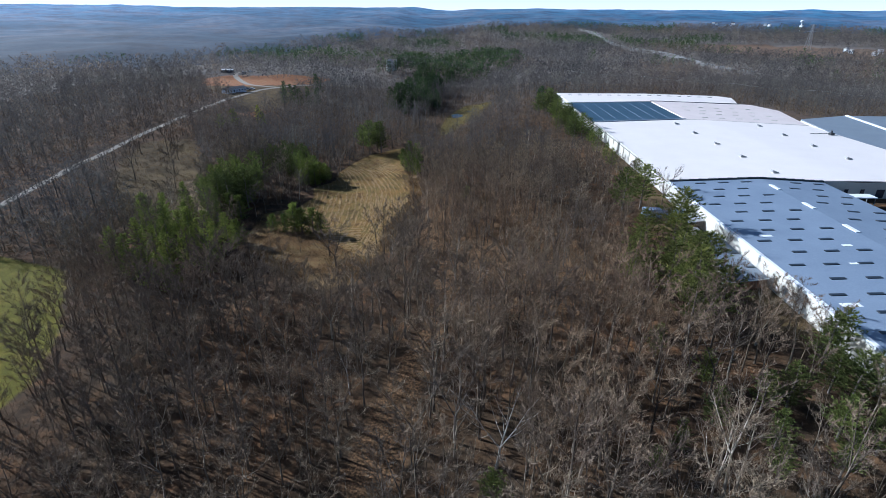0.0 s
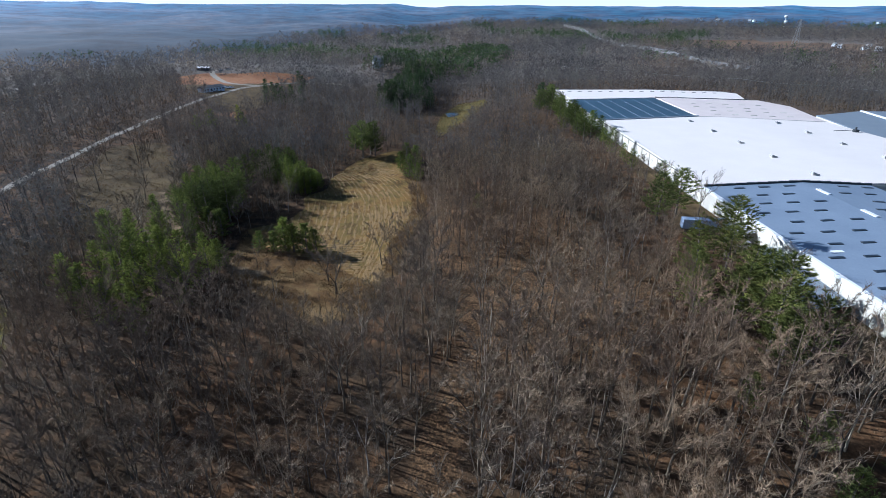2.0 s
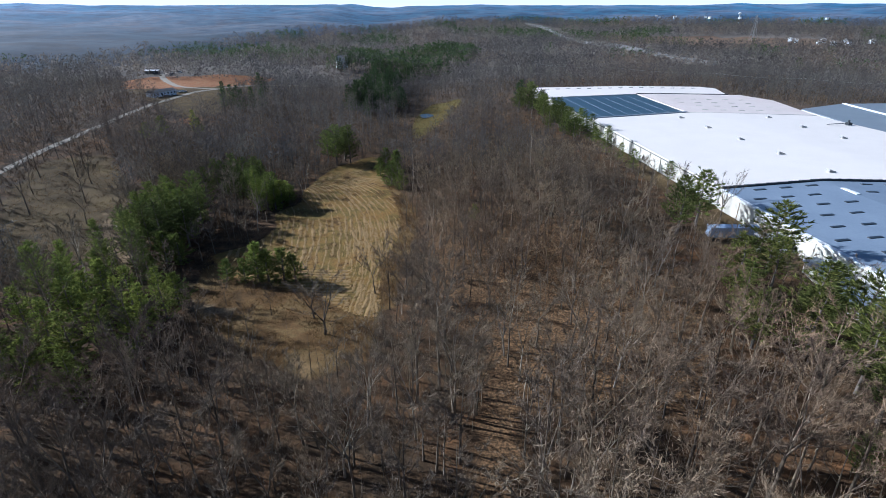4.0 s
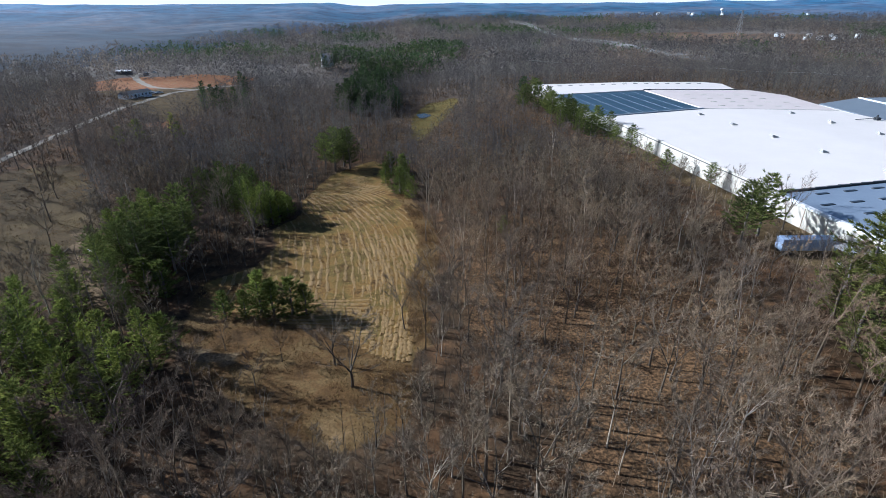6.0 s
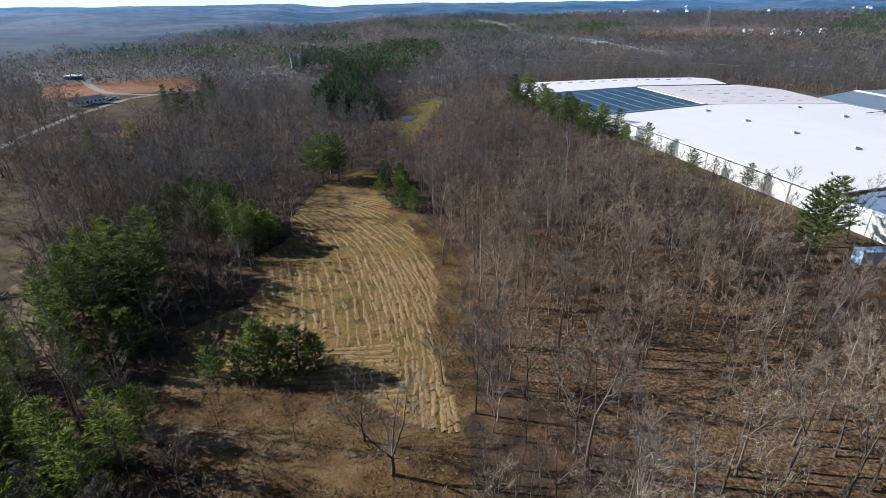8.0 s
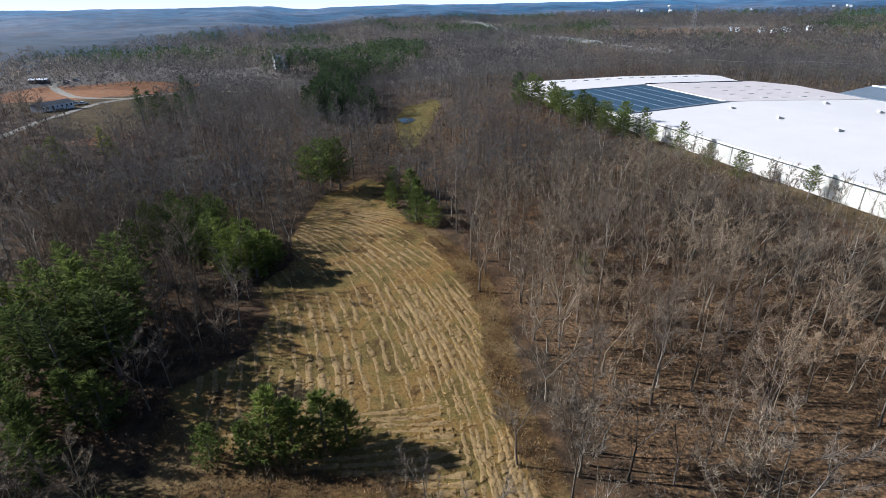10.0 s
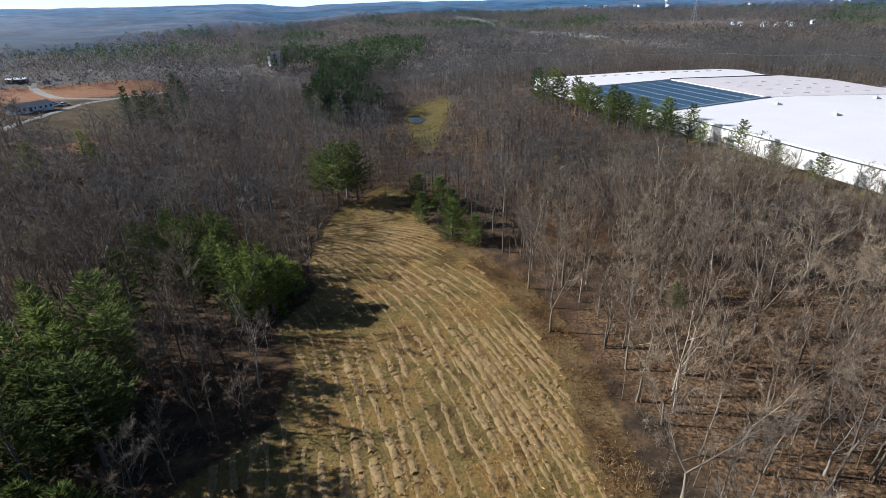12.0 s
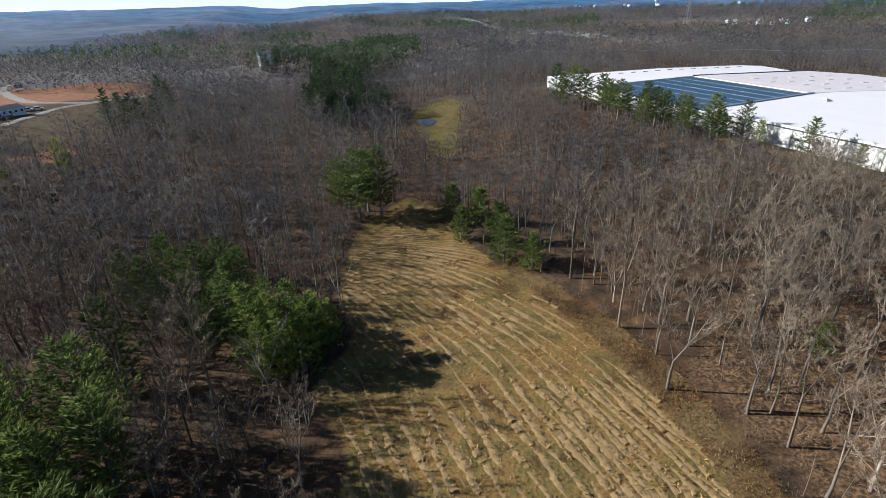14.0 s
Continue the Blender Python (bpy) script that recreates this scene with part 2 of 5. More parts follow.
def build_ground():
    n, k, a = 250, 5.3, 48.0
    us = np.linspace(-1, 1, n + 1)
    xs, ys = -20 + a * np.sinh(k * us), 165 + a * np.sinh(k * us)
    verts = [(x, y, ground_z(x, y)) for y in ys for x in xs]
    faces = [(j * (n + 1) + i, j * (n + 1) + i + 1, (j + 1) * (n + 1) + i + 1, (j + 1) * (n + 1) + i) for j in range(n) for i in range(n)]
    me = bpy.data.meshes.new("ground")
    me.from_pydata(verts, [], faces)
    for name, polys in (("straw", [FIELD]), ("green", [GREEN]), ("dry", [LEFT_GRASS, LAWN, YARD]), ("glade", [GLADE, FRINGE]), ("olive", [CLEARING]), ("clay", [CLAY, BARE_CLAY]), ("leaf", [STRIP, LEAFY, LITTER]), ("heath", [HEATH])):
        at = me.attributes.new(name, "FLOAT", "POINT")
        at.data.foreach_set("value", [max(cover(p, v[0], v[1], 7.0 if name == "leaf" else 2.5) for p in polys) for v in verts])
    at = me.attributes.new("track", "FLOAT", "POINT")
    at.data.foreach_set("value", [smooth(1.2 - line_distance(TRACK, v[0], v[1]) / 2.2) if -120 < v[0] < -30 and 120 < v[1] < 215 else 0.0 for v in verts])
    at = me.attributes.new("bank", "FLOAT", "POINT")
    at.data.foreach_set("value", [smooth(1.15 - line_distance(BANK, v[0], v[1]) / 4.0) if -15 < v[0] < 55 and 300 < v[1] < 425 else 0.0 for v in verts])
    at = me.attributes.new("far", "FLOAT", "POINT")
    at.data.foreach_set("value", [smooth((math.hypot(v[0], v[1]) - 300) / 300) for v in verts])
    me.polygons.foreach_set("use_smooth", [True] * len(faces))
    m, nt, p = nodes_of("land")
    geo = nt.nodes.new("ShaderNodeNewGeometry").outputs["Position"]
    dapple = noise_node(nt, 0.11, 6, geo, 0.7)
    big, mid, fine = noise_node(nt, 0.035, 4, geo), noise_node(nt, 0.3, 5, geo), noise_node(nt, 2.2, 5, geo)
    col = ramp_node(nt, mid.outputs[0], [(0.3, (0.030, 0.022, 0.014)), (0.45, (0.064, 0.044, 0.026)), (0.55, (0.086, 0.056, 0.031)), (0.7, (0.165, 0.099, 0.050))]).outputs[0]
    rust = ramp_node(nt, big.outputs[0], [(0.4, (0.88, 0.89, 0.9)), (0.66, (1.2, 1.0, 0.85))]).outputs[0]
    col = mix_node(nt, 1.0, col, rust, "MULTIPLY")

    at = nt.nodes.new("ShaderNodeAttribute")
    at.attribute_name = "far"
    woods = ramp_node(nt, noise_node(nt, 0.02, 6, geo).outputs[0], [(0.3, (0.12, 0.105, 0.092)), (0.5, (0.165, 0.143, 0.124)), (0.7, (0.21, 0.182, 0.158))]).outputs[0]
    col = mix_node(nt, at.outputs["Fac"], col, woods)

    def region(col, name, stops, src, wobble=0.5):
        at = nt.nodes.new("ShaderNodeAttribute")
        at.attribute_name = name
        add = nt.nodes.new("ShaderNodeMath")
        add.operation = "MULTIPLY_ADD"
        nt.links.new(mid.outputs[0], add.inputs[0])
        add.inputs[1].default_value = wobble
        nt.links.new(at.outputs["Fac"], add.inputs[2])
        edge = ramp_node(nt, add.outputs[0], [(0.5 + wobble * 0.5 - 0.12, (0, 0, 0)), (0.5 + wobble * 0.5 + 0.12, (1, 1, 1))])
        paint = ramp_node(nt, src.outputs[0], stops)
        return mix_node(nt, edge.outputs[0], col, paint.outputs[0])

    col = region(col, "leaf", [(0.36, (0.060, 0.039, 0.022)), (0.5, (0.115, 0.069, 0.034)), (0.64, (0.20, 0.116, 0.056))], fine)
    col = region(col, "dry", [(0.3, (0.058, 0.041, 0.021)), (0.5, (0.105, 0.072, 0.034)), (0.7, (0.16, 0.115, 0.052))], dapple)
    col = region(col, "glade", [(0.34, (0.060, 0.037, 0.017)), (0.48, (0.14, 0.080, 0.031)), (0.55, (0.165, 0.107, 0.044)), (0.66, (0.24, 0.155, 0.070))], dapple)
    col = region(col, "olive", [(0.3, (0.085, 0.070, 0.024)), (0.5, (0.145, 0.115, 0.036)), (0.7, (0.19, 0.14, 0.05))], dapple)
    col = region(col, "bank", [(0.35, (0.13, 0.088, 0.043)), (0.65, (0.26, 0.18, 0.09))], fine, 1.4)
    col = region(col, "green", [(0.3, (0.085, 0.080, 0.010)), (0.5, (0.135, 0.119, 0.014)), (0.7, (0.19, 0.152, 0.026))], mid)
    col = region(col, "straw", [(0.36, (0.085, 0.048, 0.018)), (0.46, (0.235, 0.138, 0.043)), (0.54, (0.165, 0.118, 0.036)), (0.64, (0.10, 0.060, 0.021))], dapple)
    col = region(col, "clay", [(0.3, (0.19, 0.085, 0.042)), (0.5, (0.30, 0.135, 0.062)), (0.7, (0.26, 0.17, 0.09))], mid, 0.8)
    col = region(col, "track", [(0.35, (0.14, 0.094, 0.05)), (0.65, (0.24, 0.168, 0.094))], fine)
    col = region(col, "heath", [(0.3, (0.12, 0.085, 0.06)), (0.7, (0.22, 0.145, 0.095))], noise_node(nt, 0.03, 5, geo))
    grain = ramp_node(nt, fine.outputs[0], [(0.3, (0.7, 0.7, 0.7)), (0.7, (1.25, 1.25, 1.25))]).outputs[0]
    col = mix_node(nt, 1.0, col, grain, "MULTIPLY")
    nt.links.new(col, p.inputs["Base Color"])
    p.inputs["Roughness"].default_value = 0.95
    p.inputs["Specular IOR Level"].default_value = 0.1
    bp = nt.nodes.new("ShaderNodeBump")
    bp.inputs["Strength"].default_value, bp.inputs["Distance"].default_value = 0.6, 0.25
    nt.links.new(fine.outputs[0], bp.inputs["Height"])
    nt.links.new(bp.outputs[0], p.inputs["Normal"])
    me.materials.append(m)
    return tagged(new("ground", me), "rolling land with leaf litter, dry grass and a mown field", "ground", kind="structure")


build_ground()


# ---- mesh helpers ----
def part(name, bm, material, parent=None, label=""):
    me = bpy.data.meshes.new(name)
    bm.to_mesh(me)
    bm.free()
    me.materials.append(material)
    ob = new(name, me)
    if parent is not None:
        ob.parent = parent
    return tagged(ob, label)


def raw_mesh(name, verts, faces, material):
    me = bpy.data.meshes.new(name)
    me.from_pydata([tuple(v) for v in verts], [], [tuple(f) for f in faces])
    me.materials.append(material)
    return me


def fast_mesh(name, verts, tris, material):
    """A mesh of triangles from arrays."""
    me = bpy.data.meshes.new(name)
    verts, tris = np.asarray(verts, np.float32), np.asarray(tris, np.int32)
    me.vertices.add(len(verts))
    me.vertices.foreach_set("co", verts.ravel())
    me.loops.add(tris.size)
    me.loops.foreach_set("vertex_index", tris.ravel())
    me.polygons.add(len(tris))
    me.polygons.foreach_set("loop_start", np.arange(0, tris.size, 3, dtype=np.int32))
    me.update(calc_edges=True)
    me.materials.append(material)
    return me


def box(bm, x0, x1, y0, y1, z0, z1):
    v = [bm.verts.new(c) for c in ((x0, y0, z0), (x1, y0, z0), (x1, y1, z0), (x0, y1, z0), (x0, y0, z1), (x1, y0, z1), (x1, y1, z1), (x0, y1, z1))]
    for f in ((3, 2, 1, 0), (4, 5, 6, 7), (0, 1, 5, 4), (1, 2, 6, 5), (2, 3, 7, 6), (3, 0, 4, 7)):
        bm.faces.new([v[i] for i in f])
    return v


def prism(bm, low, high):
    """A solid between two outlines of the same number of corners."""
    n = len(low)
    a, b = [bm.verts.new(c) for c in low], [bm.verts.new(c) for c in high]
    bm.faces.new(a[::-1])
    bm.faces.new(b)
    for i in range(n):
        bm.faces.new((a[i], a[(i + 1) % n], b[(i + 1) % n], b[i]))


def bar(bm, p, q, w, h=None, n=4):
    """A straight bar from p to q."""
    p, q = Vector(p), Vector(q)
    d = (q - p).normalized()
    u = d.cross(Vector((0, 0, 1)))
    u = u.normalized() if u.length > 1e-3 else Vector((1, 0, 0))
    v = d.cross(u)
    h = h or w
    ring = [(math.cos(2 * math.pi * (i + 0.5) / n) * w * 0.7, math.sin(2 * math.pi * (i + 0.5) / n) * h * 0.7) for i in range(n)]
    prism(bm, [p + u * a + v * b for a, b in ring], [q + u * a + v * b for a, b in ring])


def thing(name, at, label, category, group="", kind="", turn=0.0):
    ob = new(name)
    ob.empty_display_size = 0.5
    ob.matrix_world = pose(*at, 0, 0, turn)
    return tagged(ob, label, category, group, kind)
# ---- the works: white and grey halls side by side ----
def roof_z(x):
    return 13.4 - 0.014 * abs(x - 147)


def grey_z(x):
    return 14.0 - 0.048 * abs(x - 113.5)


def east_z(x):
    return 12.5 - 0.012 * abs(x - 240)


def slab(name, outline, height, thick, material, parent, label="", lift=0.0, crease=None):
    """A sheet of roof over an outline, following the fall of the roof, folded along x = crease."""
    bm = bmesh.new()
    prism(bm, [(x, y, 0) for x, y in outline], [(x, y, 1) for x, y in outline])
    bmesh.ops.triangulate(bm, faces=[f for f in bm.faces if len(f.verts) > 4])
    if crease is not None:
        bmesh.ops.bisect_plane(bm, geom=bm.verts[:] + bm.edges[:] + bm.faces[:], plane_co=(crease, 0, 0), plane_no=(1, 0, 0))
    for v in bm.verts:
        v.co.z = height(v.co.x) + lift - (thick if v.co.z < 0.5 else 0)
    return part(name, bm, material, parent, label)


def wall_run(name, a, b, height, material, parent, base=None, thick=0.3, drop=0.42, label=""):
    """An upright wall from a to b under the roof, with its foot in the ground."""
    bm = bmesh.new()
    (x0, y0), (x1, y1) = a, b
    d = Vector((x1 - x0, y1 - y0, 0)).normalized()
    n = Vector((-d.y, d.x, 0)) * thick
    z0, z1 = (base, base) if base is not None else (ground_z(x0, y0) - 0.6, ground_z(x1, y1) - 0.6)
    prism(bm, [(x0, y0, z0), (x1, y1, z1), (x1 + n.x, y1 + n.y, z1), (x0 + n.x, y0 + n.y, z0)],
          [(x0, y0, height(x0) - drop), (x1, y1, height(x1) - drop), (x1 + n.x, y1 + n.y, height(x1) - drop), (x0 + n.x, y0 + n.y, height(x0) - drop)])
    return part(name, bm, material, parent, label)


def hall(name, outline, height, roof_mat, label, wall_mat=WHITE_WALL, thick=0.4, lift=0.0, crease=None):
    h = thing(name, (0, 0, 0), label, "factory building")
    slab("roof", outline, height, thick, roof_mat, h, lift=lift, crease=crease)
    n = len(outline)
    for i in range(n):
        wall_run("wall", outline[i], outline[(i + 1) % n], height, wall_mat, h, drop=thick + 0.01 - lift)
    return h


def along(a, b, t):
    return (a[0] + (b[0] - a[0]) * t, a[1] + (b[1] - a[1]) * t)


def roof_bar(name, a, b, height, low, high, depth, material, parent, label=""):
    """A raised strip on a roof from a to b."""
    bm = bmesh.new()
    d = Vector((b[0] - a[0], b[1] - a[1])).normalized()
    nx, ny = -d.y * depth, d.x * depth
    foot = [a, b, (b[0] + nx, b[1] + ny), (a[0] + nx, a[1] + ny)]
    prism(bm, [(x, y, height(x) + low) for x, y in foot], [(x, y, height(x) + high) for x, y in foot])
    return part(name, bm, material, parent, label)


white = hall("factory_hall", [(82, 180.2), (113.5, 180.2), (137, 180.2), (200, 180.2), (197.6, 286), (136.2, 298.6), (82, 291.2)], roof_z, WHITE_ROOF,
             "long factory hall with a clean white roof and white walls", crease=147)
solar = hall("factory_hall", [(82.2, 291.7), (136.0, 299.1), (138.6, 364.2), (82.2, 361)], roof_z, DARK_ROOF, "low factory bay with a dark teal sheet roof and pale seams", lift=-0.3)
pink = hall("factory_hall", [(136.6, 299.0), (197.8, 286.5), (209.6, 335), (203, 357.6), (139.2, 364.2)], roof_z, PINK_ROOF, "factory bay with a worn pale pinkish roof", lift=0.05, crease=147)
north = hall("factory_hall", [(82.3, 361.6), (138.8, 364.8), (195.6, 358.6), (205.5, 388), (198.5, 397), (82, 406)], roof_z, WHITE_ROOF,
             "north factory bay, white roof with a row of small vents", lift=0.1, crease=147)
grey = hall("factory_hall", [(81.3, 60), (136.6, 60), (136.6, 179.2), (81.3, 179.2)], grey_z, GREY_ROOF, "factory hall with a blue-grey metal roof and many dark skylights", crease=113.5)
east = hall("factory_hall", [(201, 205), (320, 205), (320, 322), (241, 320), (207.5, 308.5), (200.8, 270)], east_z, GREY_ROOF_2, "factory hall with a flat grey roof and white edge strip", crease=240)

roof_bar("parapet", (81.9, 180.2), (81.9, 291), roof_z, -0.5, 0.22, -0.3, WHITE_WALL, white, "white parapet along the eave")
roof_bar("gutter", (81.58, 181), (81.58, 290), roof_z, -0.62, -0.40, -0.16, TRIM_DARK, white, "thin dark gutter under the eave")
roof_bar("roof_edge", (82, 406.05), (198.5, 397.05), roof_z, -0.4, 0.28, 0.25, TRIM_DARK, north, "dark roof edge")
roof_bar("roof_edge", (198.6, 397.0), (205.6, 388), roof_z, -0.4, 0.28, 0.25, TRIM_DARK, north)
roof_bar("roof_edge", (138.8, 364.2), (196, 358.0), roof_z, -0.05, 0.55, 0.5, TRIM_DARK, north)
roof_bar("roof_curb", (82.2, 290.9), (136.2, 298.3), roof_z, -0.05, 0.45, 1.3, GREY_ROOF_2, solar, "pale grey raised curb")
roof_bar("roof_curb", (136.6, 298.3), (197.8, 285.9), roof_z, -0.02, 0.2, 0.5, CONCRETE, pink)
for i in range(1, 7):
    a, b = along((82.2, 361), (138.6, 364.2), i / 7), along((82.2, 292.6), (136.0, 300.1), i / 7)
    roof_bar("roof_seam", a, b, roof_z, -0.32, -0.22, 0.2, GREY_ROOF, solar)
# stepped dark gable between the grey and the white roof
for i in range(16):
    x0, x1 = 82 + i * 55 / 16, 82 + (i + 0.97) * 55 / 16
    z = grey_z((x0 + x1) / 2) + 0.55
    bm = bmesh.new()
    box(bm, x0, x1, 179.4, 180.0, z - 1.5, z)
    part("gable_panel", bm, TRIM_DARK, white)


def roof_vent(x, y, z, w=1.15):
    """A low square roof ventilator: a curb and a slanted hood."""
    v = thing("roof_vent", (x, y, z), "small grey metal roof ventilator with a tilted hood", "roof vent", "roof ventilators")
    bm = bmesh.new()
    box(bm, -w / 2, w / 2, -w / 2, w / 2, -0.3, 0.45)
    part("curb", bm, CONCRETE, v)
    bm = bmesh.new()
    prism(bm, [(-w * .8, -w * .65, 0.45), (w * 1.0, -w * .65, 0.45), (w * 1.0, w * .65, 0.45), (-w * .8, w * .65, 0.45)],
          [(-w * .7, -w * .55, 1.15), (w * .3, -w * .55, 0.75), (w * .3, w * .55, 0.75), (-w * .7, w * .55, 1.15)])
    part("hood", bm, STEEL, v)
    bm = bmesh.new()
    box(bm, -w * .5, w * 1.25, -w * .75, -w * .66, 0.1, 0.5)
    part("flap", bm, STEEL, v)
    return v


for i in range(5):
    roof_vent(125.2, 190.5 + i * 23.5, roof_z(125.2))
for i in range(5):
    roof_vent(168.0, 189.5 + i * 22.8, roof_z(168))
bm = bmesh.new()
mast = thing("roof_mast", (190.5, 262, roof_z(190.5)), "dark crane-like mast lying on the white roof edge", "mast")
bar(bm, (-7, 0, 0.5), (3, 0, 0.9), 0.25)
part("boom", bm, TRIM_DARK, mast)
bm = bmesh.new()
box(bm, 2.6, 4.6, -0.9, 0.9, -0.2, 1.1)
box(bm, 3.1, 3.7, -0.3, 0.3, 1.1, 2.2)
part("housing", bm, TRIM_DARK, mast)
for i in range(15):
    x, y = along((90, 396), (190, 388.5), i / 14)
    bm = bmesh.new()
    box(bm, x - 1.3, x + 1.3, y - 0.5, y + 0.5, roof_z(x) - 0.05, roof_z(x) + 0.3)
    part("ridge_vent", bm, SKYLIGHT, north)
for r in range(4):
    for c in range(6):
        x, y = 149 + c * 9.4 + (r % 2) * 4, 304 + r * 12.5 - c * 1.2
        if x < 196:
            bm = bmesh.new()
            box(bm, x - 1.6, x + 1.6, y - 0.5, y + 0.5, roof_z(x) + 0.02, roof_z(x) + 0.24)
            part("roof_patch", bm, WHITE_WALL, pink)

# skylights, patches and the ridge of the grey hall
rs = random.Random(5)
for r in range(16):
    for c in range(7):
        x = 86.6 + c * 8.0 + (-3.2 if r % 2 else 0) + (1.5 if c > 3 else 0)
        y = 68.2 + r * 7.2
        if 110 < x < 117 or x > 133.5 or x < 84:
            continue
        bm = bmesh.new()
        prism(bm, [(x - 1.75, y - .5, grey_z(x - 1.75) - 0.1), (x + 1.75, y - .5, grey_z(x + 1.75) - 0.1), (x + 1.75, y + .5, grey_z(x + 1.75) - 0.1), (x - 1.75, y + .5, grey_z(x - 1.75) - 0.1)],
              [(x - 1.65, y - .45, grey_z(x - 1.65) + 0.16), (x + 1.65, y - .45, grey_z(x + 1.65) + 0.16), (x + 1.65, y + .45, grey_z(x + 1.65) + 0.16), (x - 1.65, y + .45, grey_z(x - 1.65) + 0.16)])
        part("skylight", bm, SKYLIGHT, grey)
for i in range(6):
    y = 74 + i * 18.5
    bm = bmesh.new()
    box(bm, 112.9, 114.1, y, y + 5.5, grey_z(113.5) - 0.05, grey_z(113.5) + 0.22)
    part("ridge_cap", bm, WHITE_PATCH, grey)
for x, y, w, d in ((87, 128.4, 3.4, 1.2), (84.5, 92, 4.0, 1.6), (104, 121, 2.4, 1.2), (99, 111, 3.2, 0.8)):
    roof_bar("roof_patch", (x, y), (x + w, y), grey_z, 0.0, 0.06, d, WHITE_PATCH, grey)
roof_bar("eave_gutter", (80.9, 60), (80.9, 179), grey_z, -0.5, 0.16, -0.9, WHITE_PATCH, grey, "white eave gutter")

# seams and stained pipes on the west walls
for i in range(17):
    y = 63 + i * 7.1
    if 108 < y < 141:
        continue
    bm = bmesh.new()
    box(bm, 81.18, 81.28, y, y + 0.1, ground_z(81, y) - 0.2, 11.9)
    part("downpipe", bm, CONCRETE if i % 5 else RUST, grey)
for i in range(13):
    y = 184 + i * 8.3
    bm = bmesh.new()
    box(bm, 81.75, 81.96, y, y + 0.14, ground_z(81, y) - 0.2, 12.0)
    part("downpipe", bm, WHITE_WALL, white)
for i in range(12):
    y = 363 + i * 3.6
    bm = bmesh.new()
    box(bm, 81.8, 81.99, y, y + 0.16, ground_z(81, y) - 0.2, 12.1)
    part("downpipe", bm, WHITE_WALL, north)

# low annex on the west side of the grey hall
annex = thing("annex", (0, 0, 0), "low side annex with a blue-grey roof and brown end wall", "annex")
bm = bmesh.new()
prism(bm, [(70.0, 109.0, 8.6), (80.8, 111.2, 8.7), (80.8, 139.4, 8.9), (76.6, 138.2, 8.8)], [(69.8, 108.8, 8.9), (80.8, 111.0, 9.1), (80.8, 139.6, 9.2), (76.4, 138.4, 9.1)])
part("roof", bm, GREY_ROOF_2, annex)
ends = [(70.3, 109.3), (80.7, 111.4), (80.7, 139.0), (76.8, 137.9)]
for i in range(3, 6):
    wall_run("wall", ends[i % 4], ends[(i + 1) % 4], lambda x: 8.7, RUST if i == 4 else WHITE_WALL, annex, drop=0.05)
bm = bmesh.new()
bar(bm, (69.8, 108.75, 8.95), (80.8, 110.95, 9.15), 0.2)
part("roof_edge", bm, WHITE_PATCH, annex)
for y in (117.0, 125.0):
    bm = bmesh.new()
    box(bm, 78.4, 80.6, y, y + 0.5, 9.02, 9.3)
    part("skylight", bm, SKYLIGHT, annex)

# south wall of the white hall across the yard: dock doors and windows
for i in range(10):
    x = 140 + i * 5.8
    wide = i % 3 == 0
    bm = bmesh.new()
    box(bm, x, x + (2.8 if wide else 1.3), 180.0, 180.3, 7.0 if wide else 8.2, 10.2)
    part("dock_door" if wide else "window", bm, GLASS_DARK, white)
shed = thing("loading_canopy", (146, 172, ground_z(146, 172) - 0.1), "white flat loading canopy on posts beside the hall", "canopy")
bm = bmesh.new()
box(bm, -4, 4, -2, 2, 3.4, 3.8)
part("canopy_roof", bm, WHITE_PATCH, shed)
for px in (-3.7, 3.7):
    for py in (-1.7, 1.7):
        bm = bmesh.new()
        box(bm, px - .12, px + .12, py - .12, py + .12, -0.4, 3.4)
        part("post", bm, STEEL, shed)
roof_bar("roof_strip", (240.5, 319.5), (232, 270), east_z, -0.1, 0.5, 1.6, WHITE_PATCH, east, "white raised roof strip")

# box trailer beside the hall
trailer = thing("box_trailer", (71.9, 157.0, ground_z(72, 157)), "blue-white box trailer, tinted bluer as in shade, parked on the verge beside the hall", "trailer", turn=-7.8)
bm = bmesh.new()
box(bm, -6.3, 6.3, -1.28, 1.28, 1.15, 3.95)
bmesh.ops.bevel(bm, geom=bm.edges[:], offset=0.05, segments=1, affect="EDGES")
part("cargo_box", bm, TRAILER_PAINT, trailer)
for i in range(13):
    bm = bmesh.new()
    x = -6.0 + i * 1.0
    box(bm, x - .03, x + .03, -1.31, -1.275, 1.2, 3.9)
    part("side_rib", bm, STEEL, trailer)
bm = bmesh.new()
box(bm, -6.2, 6.2, -0.5, 0.5, 0.85, 1.15)
part("chassis", bm, TRIM_DARK, trailer)
for x in (-5.2, -4.0):
    for y in (-1.05, 1.05):
        bm = bmesh.new()
        bmesh.ops.create_cone(bm, cap_ends=True, segments=16, radius1=0.5, radius2=0.5, depth=0.3, matrix=pose(x, y, 0.5, 90, 0, 0))
        part("tyre", bm, RUBBER, trailer)
for y in (-0.8, 0.8):
    bm = bmesh.new()
    box(bm, 3.6, 3.75, y - .07, y + .07, 0.0, 1.0)
    part("landing_leg", bm, STEEL, trailer)

